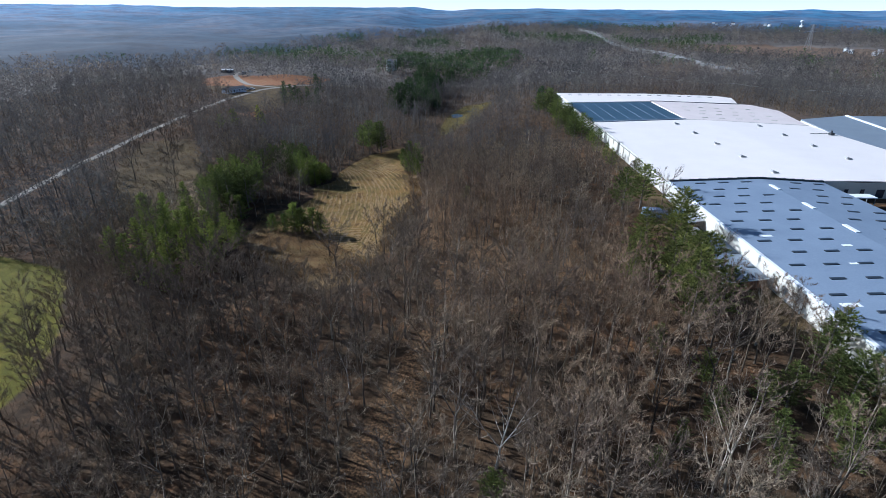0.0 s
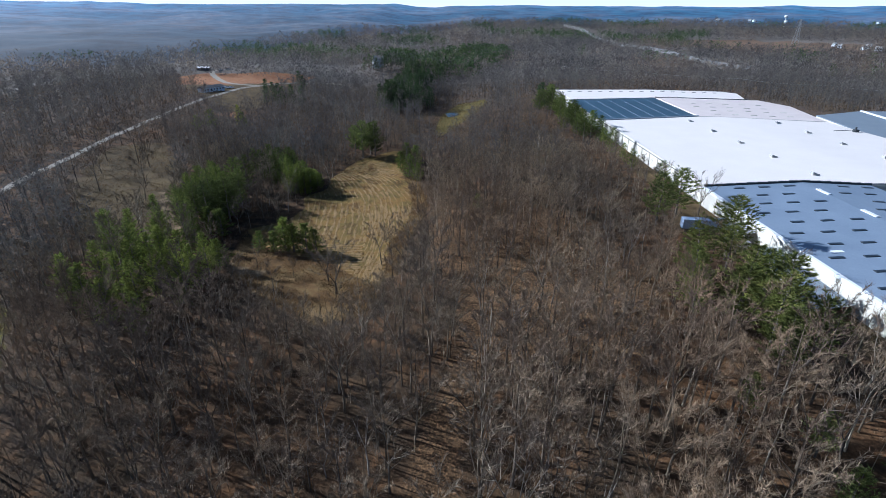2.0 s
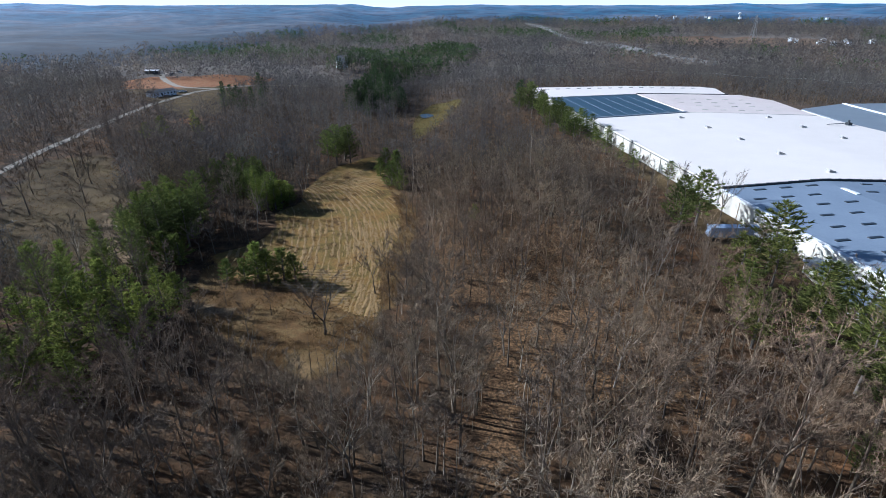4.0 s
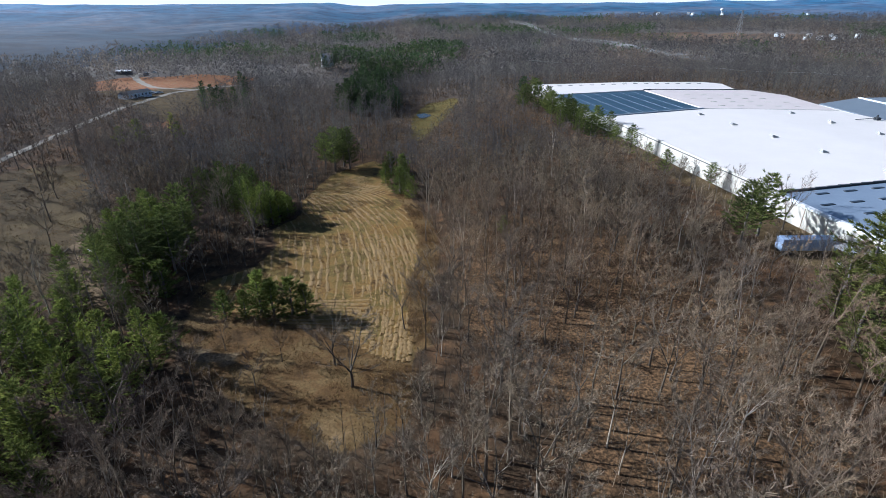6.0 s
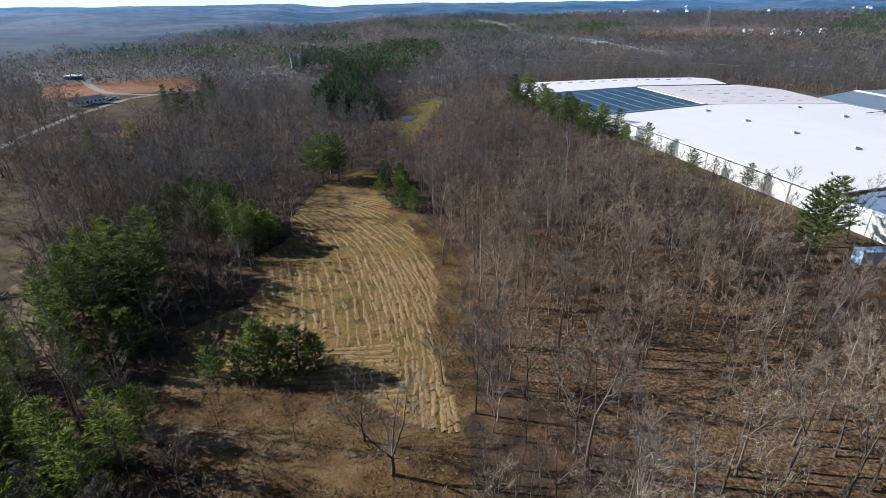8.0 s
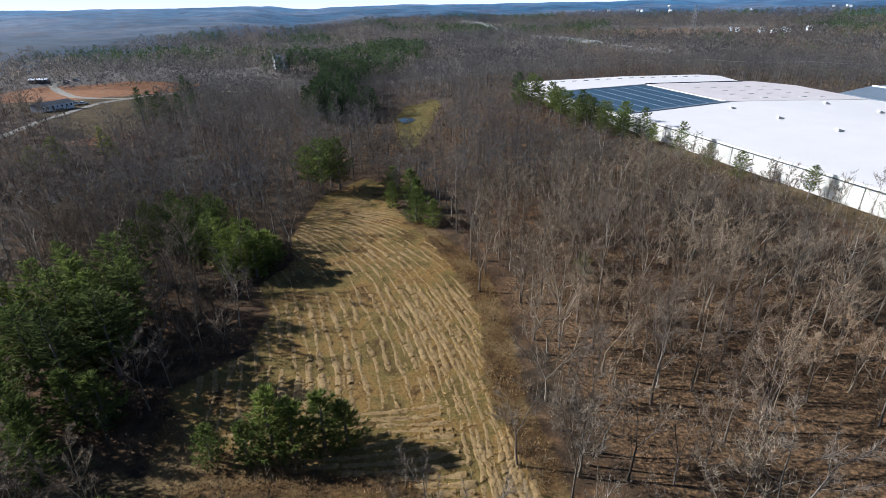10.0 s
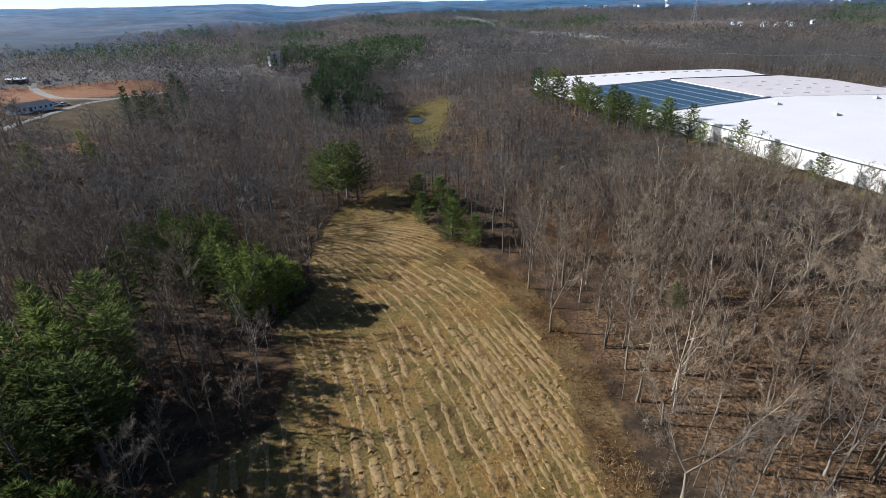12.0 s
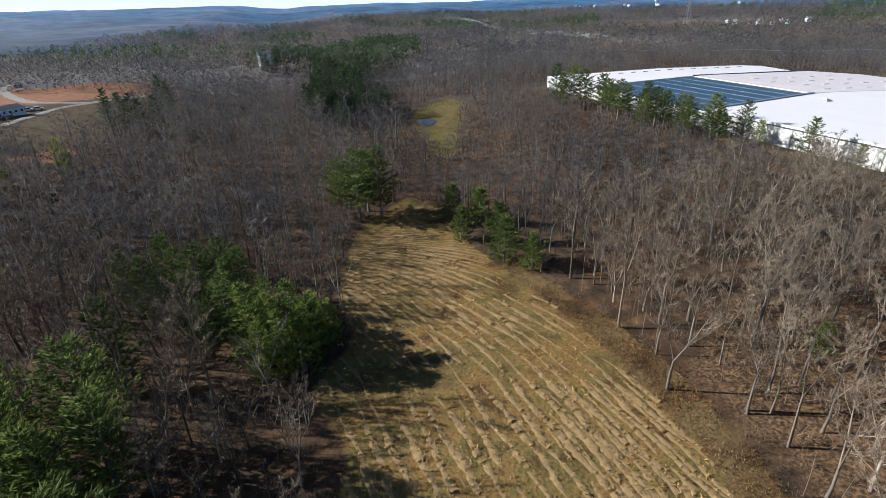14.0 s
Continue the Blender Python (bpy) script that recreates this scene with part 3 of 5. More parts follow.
# lean-to shelter and pallets by the wall
lean = thing("shelter", (79.3, 150.5, ground_z(79, 150)), "small lean-to shelter with a grey sheet roof against the wall", "shelter")
bm = bmesh.new()
prism(bm, [(-4.0, -3.2, 2.6), (1.6, -3.2, 3.3), (1.6, 3.2, 3.3), (-4.0, 3.2, 2.6)], [(-4.0, -3.2, 2.7), (1.6, -3.2, 3.4), (1.6, 3.2, 3.4), (-4.0, 3.2, 2.7)])
part("sheet_roof", bm, STEEL, lean)
for y in (-3, 0, 3):
    bm = bmesh.new()
    box(bm, -3.9, -3.75, y - .08, y + .08, -0.3, 2.6)
    part("post", bm, WOOD_POLE, lean)
for i, (x, y, w, h, mat) in enumerate(((77.5, 145.5, 2.4, 1.6, CONCRETE), (74.5, 149.5, 1.6, 1.0, CONCRETE), (75.0, 143.6, 1.8, 1.4, WOOD_POLE))):
    crate = thing("crate", (x, y, ground_z(x, y) - 0.05), "pale storage crate standing on the verge by the wall", "crate", "crates by the wall", turn=20 * i)
    bm = bmesh.new()
    box(bm, -w / 2, w / 2, -w / 2.5, w / 2.5, 0, h)
    bmesh.ops.bevel(bm, geom=bm.edges[:], offset=0.06, segments=1, affect="EDGES")
    part("body", bm, mat, crate)
    bm = bmesh.new()
    box(bm, -w / 2 - .05, w / 2 + .05, -w / 2.5 - .05, w / 2.5 + .05, h - 0.004, h + 0.1)
    part("lid", bm, STEEL, crate)

# ---- lane, drive and homestead ----
def ribbon(name, pts, width, material, label, lift=0.06, step=4.0, category="road"):
    """A road that follows the land, slightly crowned."""
    path = []
    for (xa, ya), (xb, yb) in zip(pts, pts[1:]):
        n = max(1, int(math.hypot(xb - xa, yb - ya) / step))
        path += [(xa + (xb - xa) * i / n, ya + (yb - ya) * i / n) for i in range(n)]
    path.append(pts[-1])
    for _ in range(4):
        path = [path[0]] + [((a[0] + 2 * b[0] + c[0]) / 4, (a[1] + 2 * b[1] + c[1]) / 4) for a, b, c in zip(path, path[1:], path[2:])] + [path[-1]]
    verts, faces = [], []
    for i, (x, y) in enumerate(path):
        a, b = path[max(0, i - 1)], path[min(len(path) - 1, i + 1)]
        d = Vector((b[0] - a[0], b[1] - a[1])).normalized()
        w = width * (0.5 + 0.06 * math.sin(i * 1.7))
        for s, h in ((-1, -0.25), (-0.92, lift), (0, lift + 0.06), (0.92, lift), (1, -0.25)):
            px, py = x - d.y * w * s, y + d.x * w * s
            verts.append((px, py, ground_z(px, py) + h))
        if i:
            faces += [((i - 1) * 5 + k, (i - 1) * 5 + k + 1, i * 5 + k + 1, i * 5 + k) for k in range(4)]
    me = raw_mesh(name, verts, faces, material)
    return tagged(new(name, me), label, category, kind="structure")


ribbon("road", [(-148, 110), (-156.5, 173), (-163.5, 216), (-166.5, 275), (-163.5, 321), (-161, 376), (-155.5, 436), (-142.5, 465), (-129, 490), (-108, 505), (-85, 512)], 3.7, GRAVEL,
       "pale gravel lane along the edge of the woods", lift=0.12)
ribbon("driveway", [(-146, 455), (-160, 452), (-175, 460), (-192.5, 486), (-205, 508), (-213, 526), (-216, 542)], 5.0, GRAVEL, "pale gravel driveway curving past the home", lift=0.15)


def window_unit(parent, x, y, z, w, h, n=(0, -1)):
    bm = bmesh.new()
    box(bm, x - w / 2, x + w / 2, y - 0.06, y + 0.02, z, z + h)
    win = part("window", bm, WHITE_PATCH, parent)
    bm = bmesh.new()
    box(bm, x - w / 2 + .12, x + w / 2 - .12, y - 0.09, y - 0.03, z + .12, z + h - .12)
    part("pane", bm, GLASS_DARK, win)
    return win


def gabled_house(name, at, turn, l, w, h, rise, label, wall, roof, windows=5, foot=-1.0):
    g = thing(name, at, label, "house", turn=turn)
    bm = bmesh.new()
    box(bm, -l / 2, l / 2, -w / 2, w / 2, foot, h)
    part("wall", bm, wall, g)
    bm = bmesh.new()
    prism(bm, [(-l / 2 - .4, -w / 2 - .4, h + .02), (-l / 2 - .4, w / 2 + .4, h + .02), (-l / 2 - .4, 0, h + rise)], [(l / 2 + .4, -w / 2 - .4, h + .02), (l / 2 + .4, w / 2 + .4, h + .02), (l / 2 + .4, 0, h + rise)])
    part("roof", bm, roof, g)
    for i in range(windows):
        window_unit(g, -l / 2 + l * (i + 0.5) / windows, -w / 2, 1.0, 1.3 if i != windows // 2 else 1.0, 1.2)
    bm = bmesh.new()
    box(bm, -l * 0.12 - .5, -l * 0.12 + .5, -w / 2 - .08, -w / 2 + .05, 0.2, 2.2)
    part("door", bm, TRIM_DARK, g)
    return g


home = gabled_house("mobile_home", (-169, 412.5, ground_z(-169, 412.5)), 60, 18, 6.5, 2.8, 1.4, "long pale blue single-storey home with a dark low roof", SIDING, SHINGLE, 7)
bm = bmesh.new()
box(bm, -1.6, 1.6, -5.6, -3.8, -0.6, 0.5)
part("porch", bm, WOOD_POLE, home)
gabled_house("farmhouse", (-62.5, 568, ground_z(-62.5, 568) + 3), 15, 10, 7, 5, 3, "white two-storey farmhouse among the pines", WHITE_PATCH, CONCRETE, 3, -6.0)
gabled_house("shed", (-225, 538, ground_z(-225, 538)), 4, 11, 6, 2.4, 1.0, "long shed with a pale metal roof behind the clay bank", SHINGLE, WHITE_PATCH, 2)


def parked_car(x, y, turn, paint, label):
    c = thing("car", (x, y, ground_z(x, y) + 0.05), label, "car", "parked cars", turn=turn)
    bm = bmesh.new()
    prism(bm, [(-2.2, -.9, .35), (2.2, -.9, .35), (2.2, .9, .35), (-2.2, .9, .35)], [(-2.25, -.88, .95), (2.2, -.88, .85), (2.2, .88, .85), (-2.25, .88, .95)])
    bmesh.ops.bevel(bm, geom=bm.edges[:], offset=0.1, segments=2, affect="EDGES")
    part("body", bm, paint, c)
    bm = bmesh.new()
    prism(bm, [(-1.9, -.82, .9), (1.0, -.82, .9), (1.0, .82, .9), (-1.9, .82, .9)], [(-1.4, -.66, 1.48), (0.3, -.66, 1.48), (0.3, .66, 1.48), (-1.4, .66, 1.48)])
    part("glasshouse", bm, GLASS_DARK, c)
    bm = bmesh.new()
    box(bm, -1.4, 0.3, -.68, .68, 1.46, 1.54)
    part("roof", bm, paint, c)
    for wx in (-1.4, 1.4):
        for wy in (-.85, .85):
            bm = bmesh.new()
            bmesh.ops.create_cone(bm, cap_ends=True, segments=12, radius1=0.34, radius2=0.34, depth=0.22, matrix=pose(wx, wy, 0.32, 90, 0, 0))
            part("wheel", bm, RUBBER, c)
    return c


parked_car(-164.5, 428, 30, CAR_WHITE, "white parked car on the drive beside the home")
parked_car(-161.5, 431, 30, CAR_WHITE, "white parked car on the drive beside the home")
parked_car(-167, 432.5, 25, CAR_GREY, "grey parked car on the drive beside the home")
parked_car(-205, 528, 60, CAR_GREY, "grey parked car near the shed")
parked_car(-209, 540, 0, CAR_WHITE, "white parked car near the shed")
parked_car(-203, 541, 10, CAR_WHITE, "white parked car near the shed")

# pond at the foot of the far clearing
m, nt, p = nodes_of("still_water")
p.inputs["Base Color"].default_value, p.inputs["Roughness"].default_value = (0.03, 0.045, 0.06, 1), 0.06
ripple = nt.nodes.new("ShaderNodeBump")
ripple.inputs["Strength"].default_value, ripple.inputs["Distance"].default_value = 0.08, 0.05
nt.links.new(noise_node(nt, 1.5, 3, nt.nodes.new("ShaderNodeTexCoord").outputs["Object"]).outputs[0], ripple.inputs["Height"])
nt.links.new(ripple.outputs[0], p.inputs["Normal"])
shore = [(5.5 + (4.2 + 0.9 * math.sin(3 * a + 1)) * math.cos(a), 371 + (7.5 + 1.4 * math.sin(2 * a)) * math.sin(a)) for a in (2 * math.pi * i / 28 for i in range(28))]
level = max(ground_z(x, y) for x, y in shore) + 0.06
tagged(new("water", raw_mesh("water", [(x, y, level) for x, y in shore], [tuple(range(28))], m)), "small dark pond reflecting the sky in a clearing", "water", kind="structure")

# scrap heap on the dry grass
scrap = thing("scrap_heap", (-105.5, 192, ground_z(-105.5, 192)), "small heap of rusty scrap and timber on dry grass", "scrap heap")
rs = random.Random(2)
for i in range(9):
    bm = bmesh.new()
    x, y = rs.uniform(-1.6, 1.6), rs.uniform(-1, 1)
    bar(bm, (x, y, 0.1), (x + rs.uniform(-2, 2), y + rs.uniform(-1, 1), rs.uniform(0.2, 1.1)), rs.uniform(0.12, 0.35))
    part("timber", bm, RUST if i % 2 else WOOD_POLE, scrap)
log = thing("log", (-98, 193, ground_z(-98, 193) + 0.25), "pale cut log lying on dry grass", "log", turn=-35)
bm = bmesh.new()
bmesh.ops.create_cone(bm, cap_ends=True, segments=10, radius1=0.35, radius2=0.25, depth=4.5, matrix=pose(0, 0, 0, 0, 90, 0))
part("trunk", bm, PALE_BARK, log)
# ---- plants: shapes ----
class Shape:
    """Collects triangles for a plant."""

    def __init__(self, seed):
        self.v, self.f, self.r = [], [], random.Random(seed)

    def tube(self, pts, radii, n):
        base = None
        for i, (p, r) in enumerate(zip(pts, radii)):
            d = (pts[min(i + 1, len(pts) - 1)] - pts[max(i - 1, 0)]).normalized()
            u = d.cross(Vector((0.3, 0.9, 0.2))).normalized()
            w = d.cross(u)
            now = len(self.v)
            for k in range(n):
                a = 2 * math.pi * k / n
                q = p + (u * math.cos(a) + w * math.sin(a)) * r
                self.v.append((q.x, q.y, q.z))
            if base is not None:
                for k in range(n):
                    k2 = (k + 1) % n
                    self.f.append((base + k, base + k2, now + k2))
                    self.f.append((base + k, now + k2, now + k))
            base = now

    def blade(self, p, d, length, width):
        """One thin tapering twig, leaf or tuft of needles."""
        u = d.cross(Vector((self.r.uniform(-1, 1), self.r.uniform(-1, 1), self.r.uniform(-1, 1))))
        u = u.normalized() * width * 0.5 if u.length > 1e-4 else Vector((width * 0.5, 0, 0))
        q = p + d * length
        n = len(self.v)
        for c in (p - u, p + u, q):
            self.v.append((c.x, c.y, c.z))
        self.f.append((n, n + 1, n + 2))

    def arrays(self):
        return np.array(self.v, np.float32), np.array(self.f, np.int32)


def aim(r, up, turn):
    """A direction that leaves the upright by `up` degrees, at a bearing of `turn` degrees."""
    s = math.sin(radians(up))
    return Vector((s * math.cos(radians(turn)), s * math.sin(radians(turn)), math.cos(radians(up))))


def bare_tree_shape(seed, h=16.0, spread=3.6, clear=0.38, primaries=16, seconds=4, twigs=9, twig_w=0.045, sides=5, thick=1.0, forked=False):
    """Trunk and crown of a leafless tree: a stem that forks into steep leaders, each with rising limbs and fans of fine twigs."""
    trunk, crown = Shape(seed), Shape(seed + 99)
    r = trunk.r
    rise = Vector((0, 0, 1))
    fork = r.uniform(0.2, 0.34) if forked else r.uniform(0.34, 0.52)
    foot, split = Vector((0, 0, -0.5)), Vector((r.uniform(-.5, .5), r.uniform(-.5, .5), h * fork))
    w0 = 0.165 * thick
    trunk.tube([foot, foot.lerp(split, 0.5) + Vector((r.uniform(-.12, .12), r.uniform(-.12, .12), 0)), split], [w0 * 1.45, w0, w0 * 0.8], sides)
    leaders = r.choice((2, 3, 3)) if forked else r.choice((1, 2, 2, 3))
    turn0 = r.uniform(0, 360)
    lines = []
    for n in range(leaders):
        tilt = r.uniform(14, 30) if n or forked else r.uniform(1, 9)
        d = aim(r, tilt, turn0 + n * 360 / leaders + r.uniform(-35, 35))
        length = h * (0.96 - fork) * (r.uniform(0.72, 0.95) if n else 1.0)
        mid = split + d * length * 0.5
        end = mid + (d + rise * 0.35).normalized() * length * 0.5 + Vector((r.uniform(-.4, .4), r.uniform(-.4, .4), 0))
        w = w0 * (0.74 if leaders == 1 else 0.58)
        trunk.tube([split - rise * 0.15, mid, end], [w, w * 0.6, 0.015], max(3, sides - 1))
        lines.append((split, mid, end, turn0 + n * 360 / leaders))

    def on_line(line, t):
        a, b, c, _ = line
        return a.lerp(b, t * 2) if t < 0.5 else b.lerp(c, t * 2 - 1)

    turn = r.uniform(0, 360)
    for k in range(primaries):
        line = lines[k % leaders]
        low = k < 2 and clear < fork
        t = 0.08 + 0.9 * (k // leaders + r.random() * 0.8) / (primaries / leaders)
        t = min(t, 0.98)
        p = foot.lerp(split, r.uniform(clear / fork, 1.0)) if low else on_line(line, t)
        turn += 137 + r.uniform(-30, 30)
        away = line[3] + r.uniform(-85, 85) if leaders > 1 and r.random() < 0.6 else turn
        taper = 1 - t
        length = spread * (0.46 + 0.62 * taper ** 0.7) * r.uniform(0.65, 1.2)
        d = aim(r, r.uniform(34, 70), away)
        mid = p + d * length * 0.5
        end = mid + (d + rise * r.uniform(0.2, 0.7)).normalized() * length * 0.6
        w = (0.016 + 0.04 * taper) * thick
        trunk.tube([p, mid, end], [w, w * 0.62, 0.008], 3)
        for j in range(seconds):
            u = 0.25 + 0.72 * (j + r.random()) / seconds
            q = p.lerp(mid, u * 2) if u < 0.5 else mid.lerp(end, u * 2 - 1)
            d2 = (d * 0.5 + rise * 0.15 + aim(r, r.uniform(15, 75), away + r.uniform(-95, 95))).normalized()
            l2 = length * r.uniform(0.28, 0.55)
            e2 = q + d2 * l2
            trunk.blade(q, d2, l2 * 1.1, max(0.024, w * 0.6))
            for i in range(twigs):
                a = q.lerp(e2, r.uniform(0.15, 1.0))
                d3 = (d2 * 0.8 + rise * 0.15 + aim(r, r.uniform(10, 150), r.uniform(0, 360))).normalized()
                crown.blade(a, d3, r.uniform(0.25, 0.9), twig_w * r.uniform(0.6, 1.3))
        for i in range(twigs):
            a = mid.lerp(end, r.uniform(0.2, 1.0))
            d3 = (d + rise * 0.3 + aim(r, r.uniform(10, 120), r.uniform(0, 360)) * 0.8).normalized()
            crown.blade(a, d3, r.uniform(0.45, 1.3), twig_w * r.uniform(0.5, 1.3))
    for line in lines:
        for i in range(twigs):
            crown.blade(on_line(line, r.uniform(0.75, 1.0)), aim(r, r.uniform(0, 55), r.uniform(0, 360)), r.uniform(0.5, 1.3), twig_w)
    return trunk.arrays(), crown.arrays()


def pine_shape(seed, h=14.0, spread=3.4, clear=0.25, whorls=13, needles=11, width=0.13, round_top=0.6, gap=0.42, reach=1.0):
    """Trunk and crown of a pine: tiers of boughs that rise at their ends, with flat sprays of needles along them."""
    trunk, crown = Shape(seed), Shape(seed + 77)
    r = trunk.r
    spine = [Vector((r.uniform(-.12, .12) * i * .4, r.uniform(-.12, .12) * i * .4, -0.5 if i == 0 else h * 0.96 * i / 6)) for i in range(7)]
    trunk.tube(spine, [0.24 * (1 - 0.88 * i / 6) for i in range(7)], 5)
    for k in range(whorls):
        t = clear + (0.97 - clear) * k / (whorls - 1)
        s = t * 6
        p = spine[min(5, int(s))].lerp(spine[min(6, int(s) + 1)], s - int(s))
        taper = ((1 - t) / (1 - clear)) ** round_top
        taper *= 0.6 + 0.4 * smooth((t - clear) / 0.2)
        first = r.uniform(0, 360)
        boughs = r.randint(4, 6)
        for b in range(boughs):
            turn = first + 360 * b / boughs + r.uniform(-22, 22)
            length = spread * (0.12 + 0.95 * taper) * r.uniform(0.6, 1.2)
            d = aim(r, r.uniform(66, 92) - 26 * t, turn)
            e = p + d * length + Vector((0, 0, 0.16 * length))
            side = d.cross(Vector((0, 0, 1))).normalized()
            crown.tube([p, e], [0.04, 0.010], 3)
            tufts = max(3, int(length / gap))
            for j in range(tufts):
                u = 0.22 + 0.78 * (j + r.random()) / tufts
                q = p.lerp(e, u) + side * r.uniform(-.42, .42) * (1.25 - u) * min(length, 2.8) * 0.8 + Vector((0, 0, r.uniform(-.12, .1)))
                for i in range(needles):
                    d3 = (d * r.uniform(0.2, 1.0) + side * r.uniform(-0.9, 0.9) + Vector((0, 0, r.uniform(-0.25, 0.75)))).normalized()
                    crown.blade(q, d3, r.uniform(0.35, 0.85) * reach, width * r.uniform(0.6, 1.4))
    return trunk.arrays(), crown.arrays()


def shrub_shape(seed, h=2.4, spread=1.7, blades=44, width=0.04):
    s = Shape(seed)
    for i in range(blades):
        p = Vector((s.r.gauss(0, spread * .4), s.r.gauss(0, spread * .4), s.r.uniform(-0.1, h * 0.6)))
        s.blade(p, aim(s.r, s.r.uniform(5, 80), s.r.uniform(0, 360)), h * s.r.uniform(0.22, 0.5), width * s.r.uniform(0.6, 1.4))
    return s.arrays()


def scatter(name, shapes, places, material, label, category):
    """Many plants in one mesh. places: x, y, z, size, turn."""
    vs, fs, n = [], [], 0
    r = random.Random(len(places))
    for x, y, z, size, turn in places:
        v, f = shapes[r.randrange(len(shapes))]
        c, s = math.cos(turn), math.sin(turn)
        k = r.uniform(0.88, 1.12)
        w = np.empty_like(v)
        w[:, 0] = (v[:, 0] * c - v[:, 1] * s) * size * k + x
        w[:, 1] = (v[:, 0] * s + v[:, 1] * c) * size * k + y
        w[:, 2] = v[:, 2] * size + z
        vs.append(w)
        fs.append(f + n)
        n += len(v)
    if not vs:
        return None
    me = fast_mesh(name, np.concatenate(vs), np.concatenate(fs), material)
    return tagged(new(name, me), label, category, kind="stuff")


def tree_meshes(name, shape, bark, leaf):
    (tv, tf), (cv, cf) = shape
    return fast_mesh(name + "_trunk", tv, tf, bark), fast_mesh(name + "_crown", cv, cf, leaf)


def plant(name, meshes, x, y, size, turn, label, category, group, widen=1.0):
    t = thing(name, (x, y, ground_z(x, y)), label, category, group)
    t.matrix_world = pose(x, y, ground_z(x, y), 0, 0, turn) @ Matrix.Diagonal((size * widen, size * widen, size, 1))
    for part_name, me in zip(("trunk", "crown"), meshes):
        ob = new(part_name, me)
        ob.parent = t
    return t


BARE = [bare_tree_shape(10 + i, h=16 + (i % 3) * 1.3, spread=3.5 + 0.35 * (i % 4), clear=0.22 + 0.05 * (i % 4), primaries=19, seconds=5, twigs=23, twig_w=0.036, forked=i % 2 == 1) for i in range(7)]
BARE_MESH = [tree_meshes("bare_tree", s, LIMB, FUZZ) for s in BARE]
PALE = [bare_tree_shape(40 + i, h=15, spread=4.0, clear=0.2, primaries=17, seconds=5, twigs=15, twig_w=0.030, forked=True, thick=1.0) for i in range(2)]
PALE_MESH = [tree_meshes("pale_tree", s, PALE_TWIG, FUZZ) for s in PALE]
BIRCH_MESH = [tree_meshes("pale_tree", bare_tree_shape(50 + i, h=15, spread=3.6, clear=0.15, primaries=20, seconds=5, twigs=10, twig_w=0.03, forked=True, thick=1.0), PALE_BARK, FUZZ) for i in range(2)]
WIDE_MESH = [tree_meshes("spreading_tree", bare_tree_shape(60 + i, h=12, spread=4.0, clear=0.22, primaries=20, seconds=5, twigs=16, twig_w=0.032, forked=True), LIMB, FUZZ) for i in range(2)]
PINE_MESH = [tree_meshes("pine", pine_shape(70 + i, h=14, spread=3.8 + .3 * i, clear=0.10 + .05 * i, whorls=16, needles=11, width=0.135, round_top=0.75), BARK, NEEDLE) for i in range(4)]
FAR_PINE_MESH = [tree_meshes("far_pine", pine_shape(80 + i, h=14, spread=3.6, clear=0.15, whorls=12, needles=5, width=0.22, round_top=0.8, gap=0.8, reach=1.5), BARK, FAR_GREEN) for i in range(3)]
CEDAR_MESH = [tree_meshes("young_pine", pine_shape(90 + i, h=7, spread=2.7 + .3 * i, clear=0.03, whorls=14, needles=15, width=0.10, round_top=0.8), BARK, CEDAR) for i in range(3)]

PLUME_MESH = [tree_meshes("young_pine", pine_shape(120 + i, h=13, spread=3.6 + .3 * i, clear=0.03, whorls=18, needles=10, width=0.14, round_top=0.85), BARK, CEDAR) for i in range(3)]


# ---- plants: places ----
OPEN = [FIELD, BARE_CLAY, FRINGE, GLADE, GREEN, LEFT_GRASS, CLAY, LAWN, CLEARING, YARD]
HALLS = [[(74, 55), (205, 55), (325, 200), (325, 330), (245, 332), (212, 402), (84, 412), (74, 412)]]
LANE = [(-143, 60), (-148, 110), (-156.5, 173), (-163.5, 216), (-166.5, 275), (-163.5, 321), (-161, 376), (-155.5, 436), (-142.5, 465)]


def lane_gap(x, y):
    return min(abs(x - (xa + (xb - xa) * (y - ya) / (yb - ya))) for (xa, ya), (xb, yb) in zip(LANE, LANE[1:]) if ya <= y <= yb) if 60 <= y < 465 else 99


def is_wood(x, y, margin=0.0):
    for poly in OPEN + HALLS:
        if inside(poly, x, y) or (margin and edge_distance(poly, x, y) < margin):
            return False
    if inside(STRIP, x, y) or lane_gap(x, y) < 6 or inside(HEATH, x, y):
        return False
    return True


def jitter_grid(r, x0, x1, y0, y1, step):
    out = []
    y = y0
    while y < y1:
        x = x0
        while x < x1:
            out.append((x + r.uniform(-.48, .48) * step, y + r.uniform(-.48, .48) * step))
            x += step
        y += step
    return out


